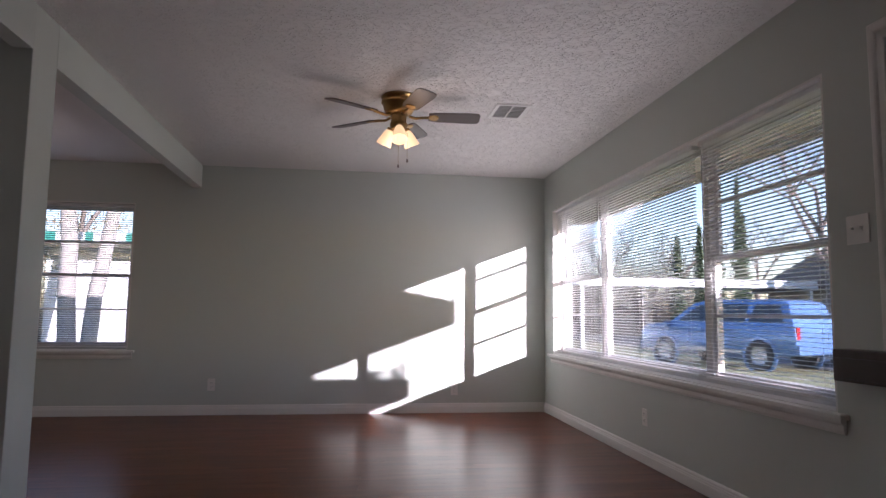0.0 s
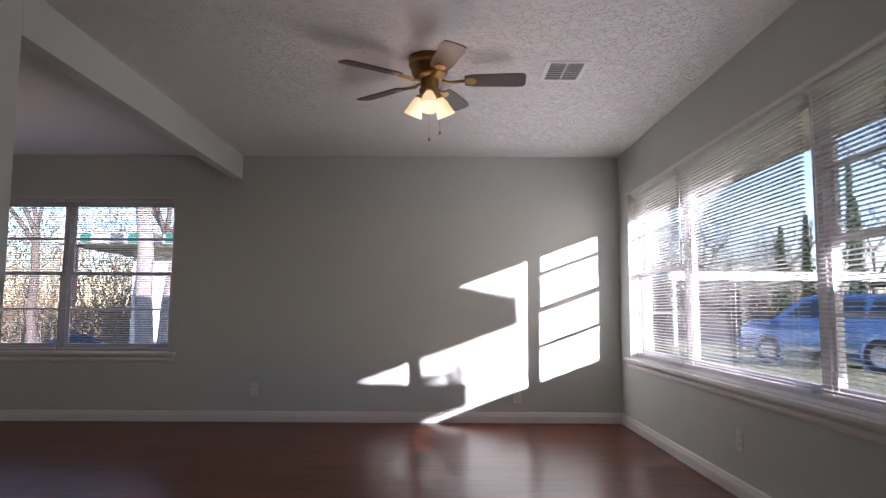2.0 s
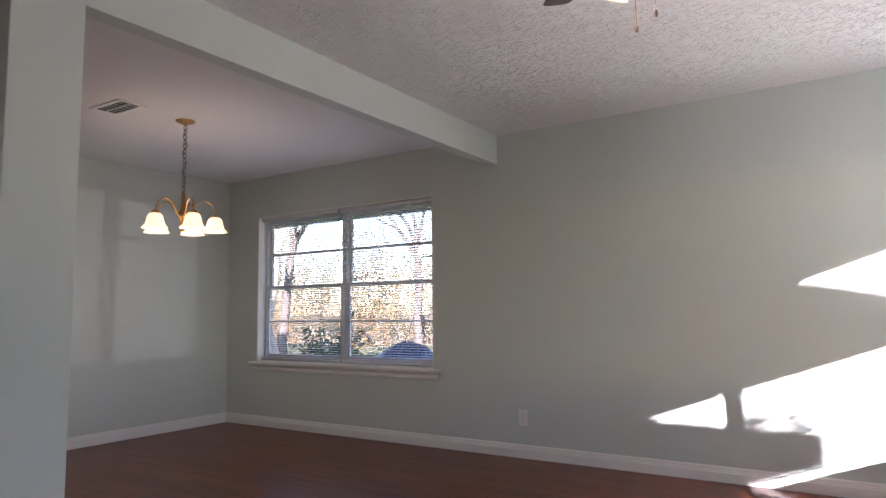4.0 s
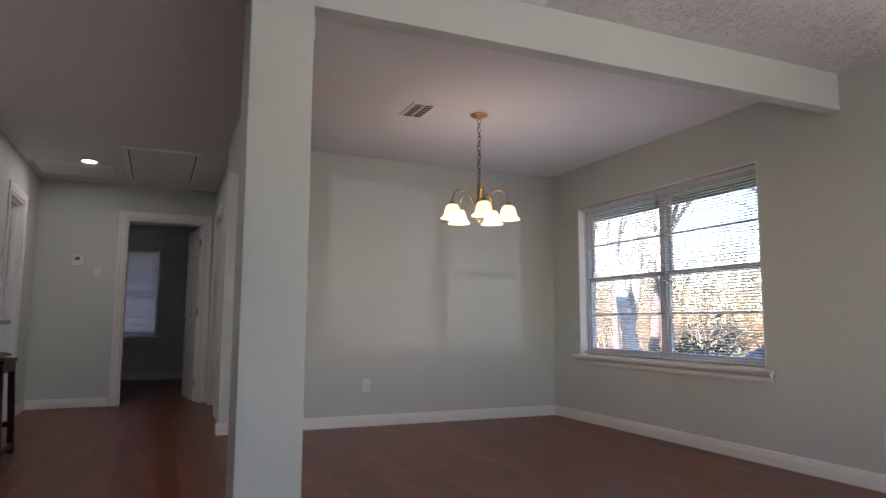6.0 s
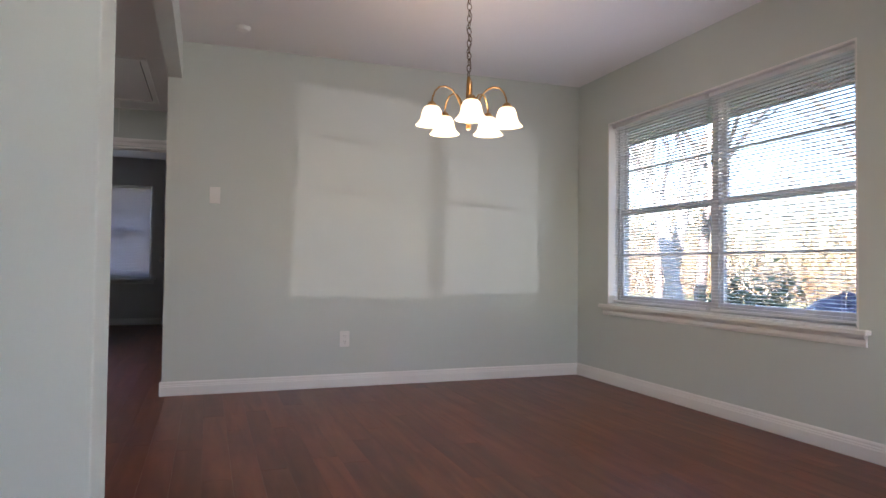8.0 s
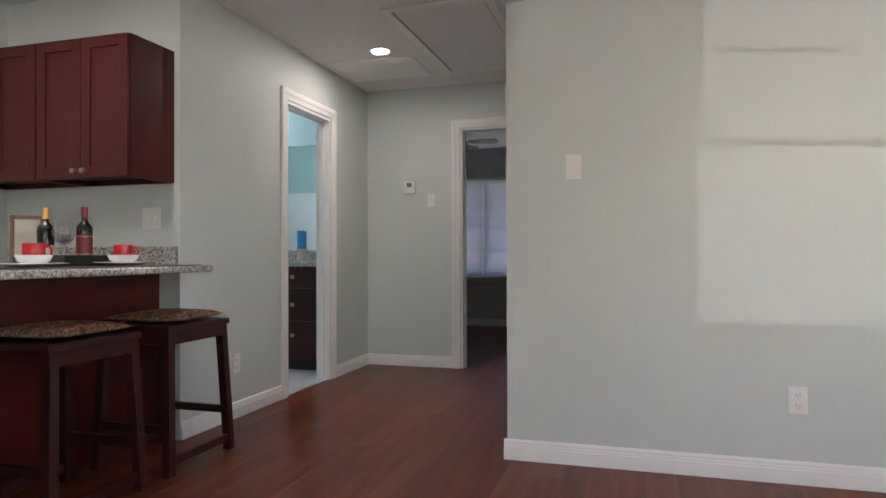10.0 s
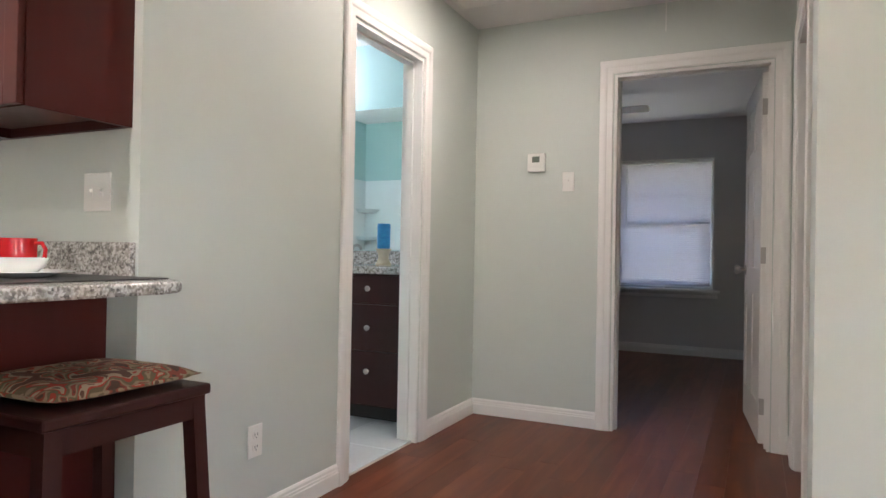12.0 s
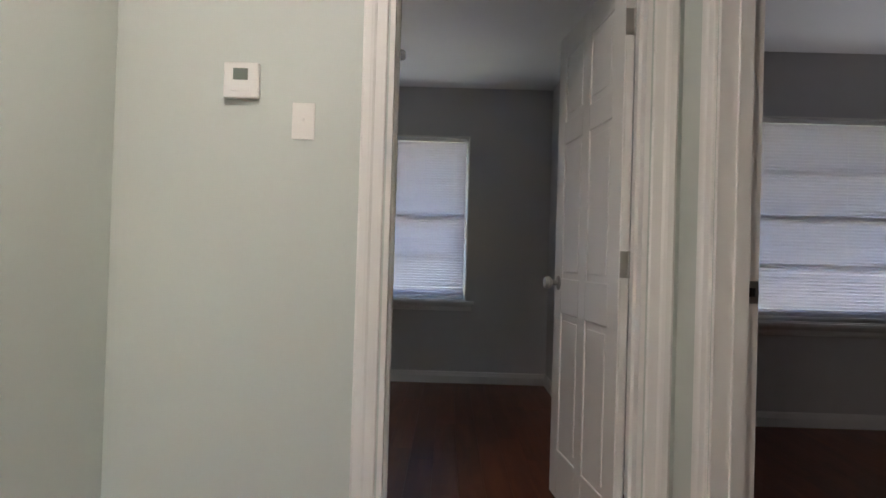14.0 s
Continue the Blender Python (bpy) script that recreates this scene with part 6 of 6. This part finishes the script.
vehicle("sedan", pose(14.78, 16.45, ZG, 0, 0, 111.7),
        [(-2.2, 0.4), (-2.25, 0.7), (-2.2, 0.98), (-1.2, 1.02), (1.0, 0.98), (2.05, 0.86), (2.25, 0.7), (2.25, 0.4), (2.1, 0.32), (-2.0, 0.32)],
        [(-1.7, 0.98), (-1.05, 1.38), (-0.2, 1.44), (0.35, 1.38), (1.15, 0.97)],
        [[(-1.3, 1.06), (-0.95, 1.32), (-0.3, 1.36), (-0.3, 1.06)], [(-0.22, 1.06), (-0.22, 1.36), (0.28, 1.32), (0.8, 1.06)]],
        (-1.3, 1.4), M_NAVY, 1.78, "dark blue sedan parked behind another car", 0.32)


# ---- floor boards ----
rnd = random.Random(11)
BW = 0.121
near, rest = [], []
y = -0.8
while y < YN:
    x = XBED - rnd.uniform(0.1, 1.1)
    while x < XE:
        x1 = x + 1.21
        a, b, c, d = max(x, XBED), min(x1, XE), y, min(y + BW, YN)
        if b - a > 0.01:
            whole = abs(b - a - 1.21) < 1e-3 and abs(d - c - BW) < 1e-3
            (near if whole and -6.4 < a and b < 0.6 and 2.6 < c < 7.3 else rest).append((a, c, b, d))
        x = x1
    y += BW
board = None
near.sort(key=lambda r: abs(r[1] - 4.2))
for a, c, b, d in near[:290]:
    if board is None:
        bm = boxes((0.0003, 0.0003, -0.0115, 1.2097, BW - 0.0003, 0.0), bevel=0.0005)
        ob = part("board", bm, M_WOOD, floor)
        board = ob.data
    else:
        ob = new("board", board)
        ob.parent = floor
    ob.location = (a, c, 0)
verts, faces = [], []
for a, c, b, d in rest + near[290:]:
    g, n = 0.0004, len(verts)
    verts += [(a + g, c + g, -0.0115), (b - g, c + g, -0.0115), (b - g, d - g, -0.0115), (a + g, d - g, -0.0115), (a + g, c + g, 0), (b - g, c + g, 0), (b - g, d - g, 0), (a + g, d - g, 0)]
    faces += [(n + 4, n + 5, n + 6, n + 7), (n, n + 1, n + 5, n + 4), (n + 1, n + 2, n + 6, n + 5), (n + 2, n + 3, n + 7, n + 6), (n + 3, n, n + 4, n + 7)]
me = bpy.data.meshes.new("boards")
me.from_pydata(verts, [], faces)
me.materials.append(M_WOOD)
far_boards = new("boards", me)
far_boards.parent = floor
tagged(far_boards, kind="stuff")
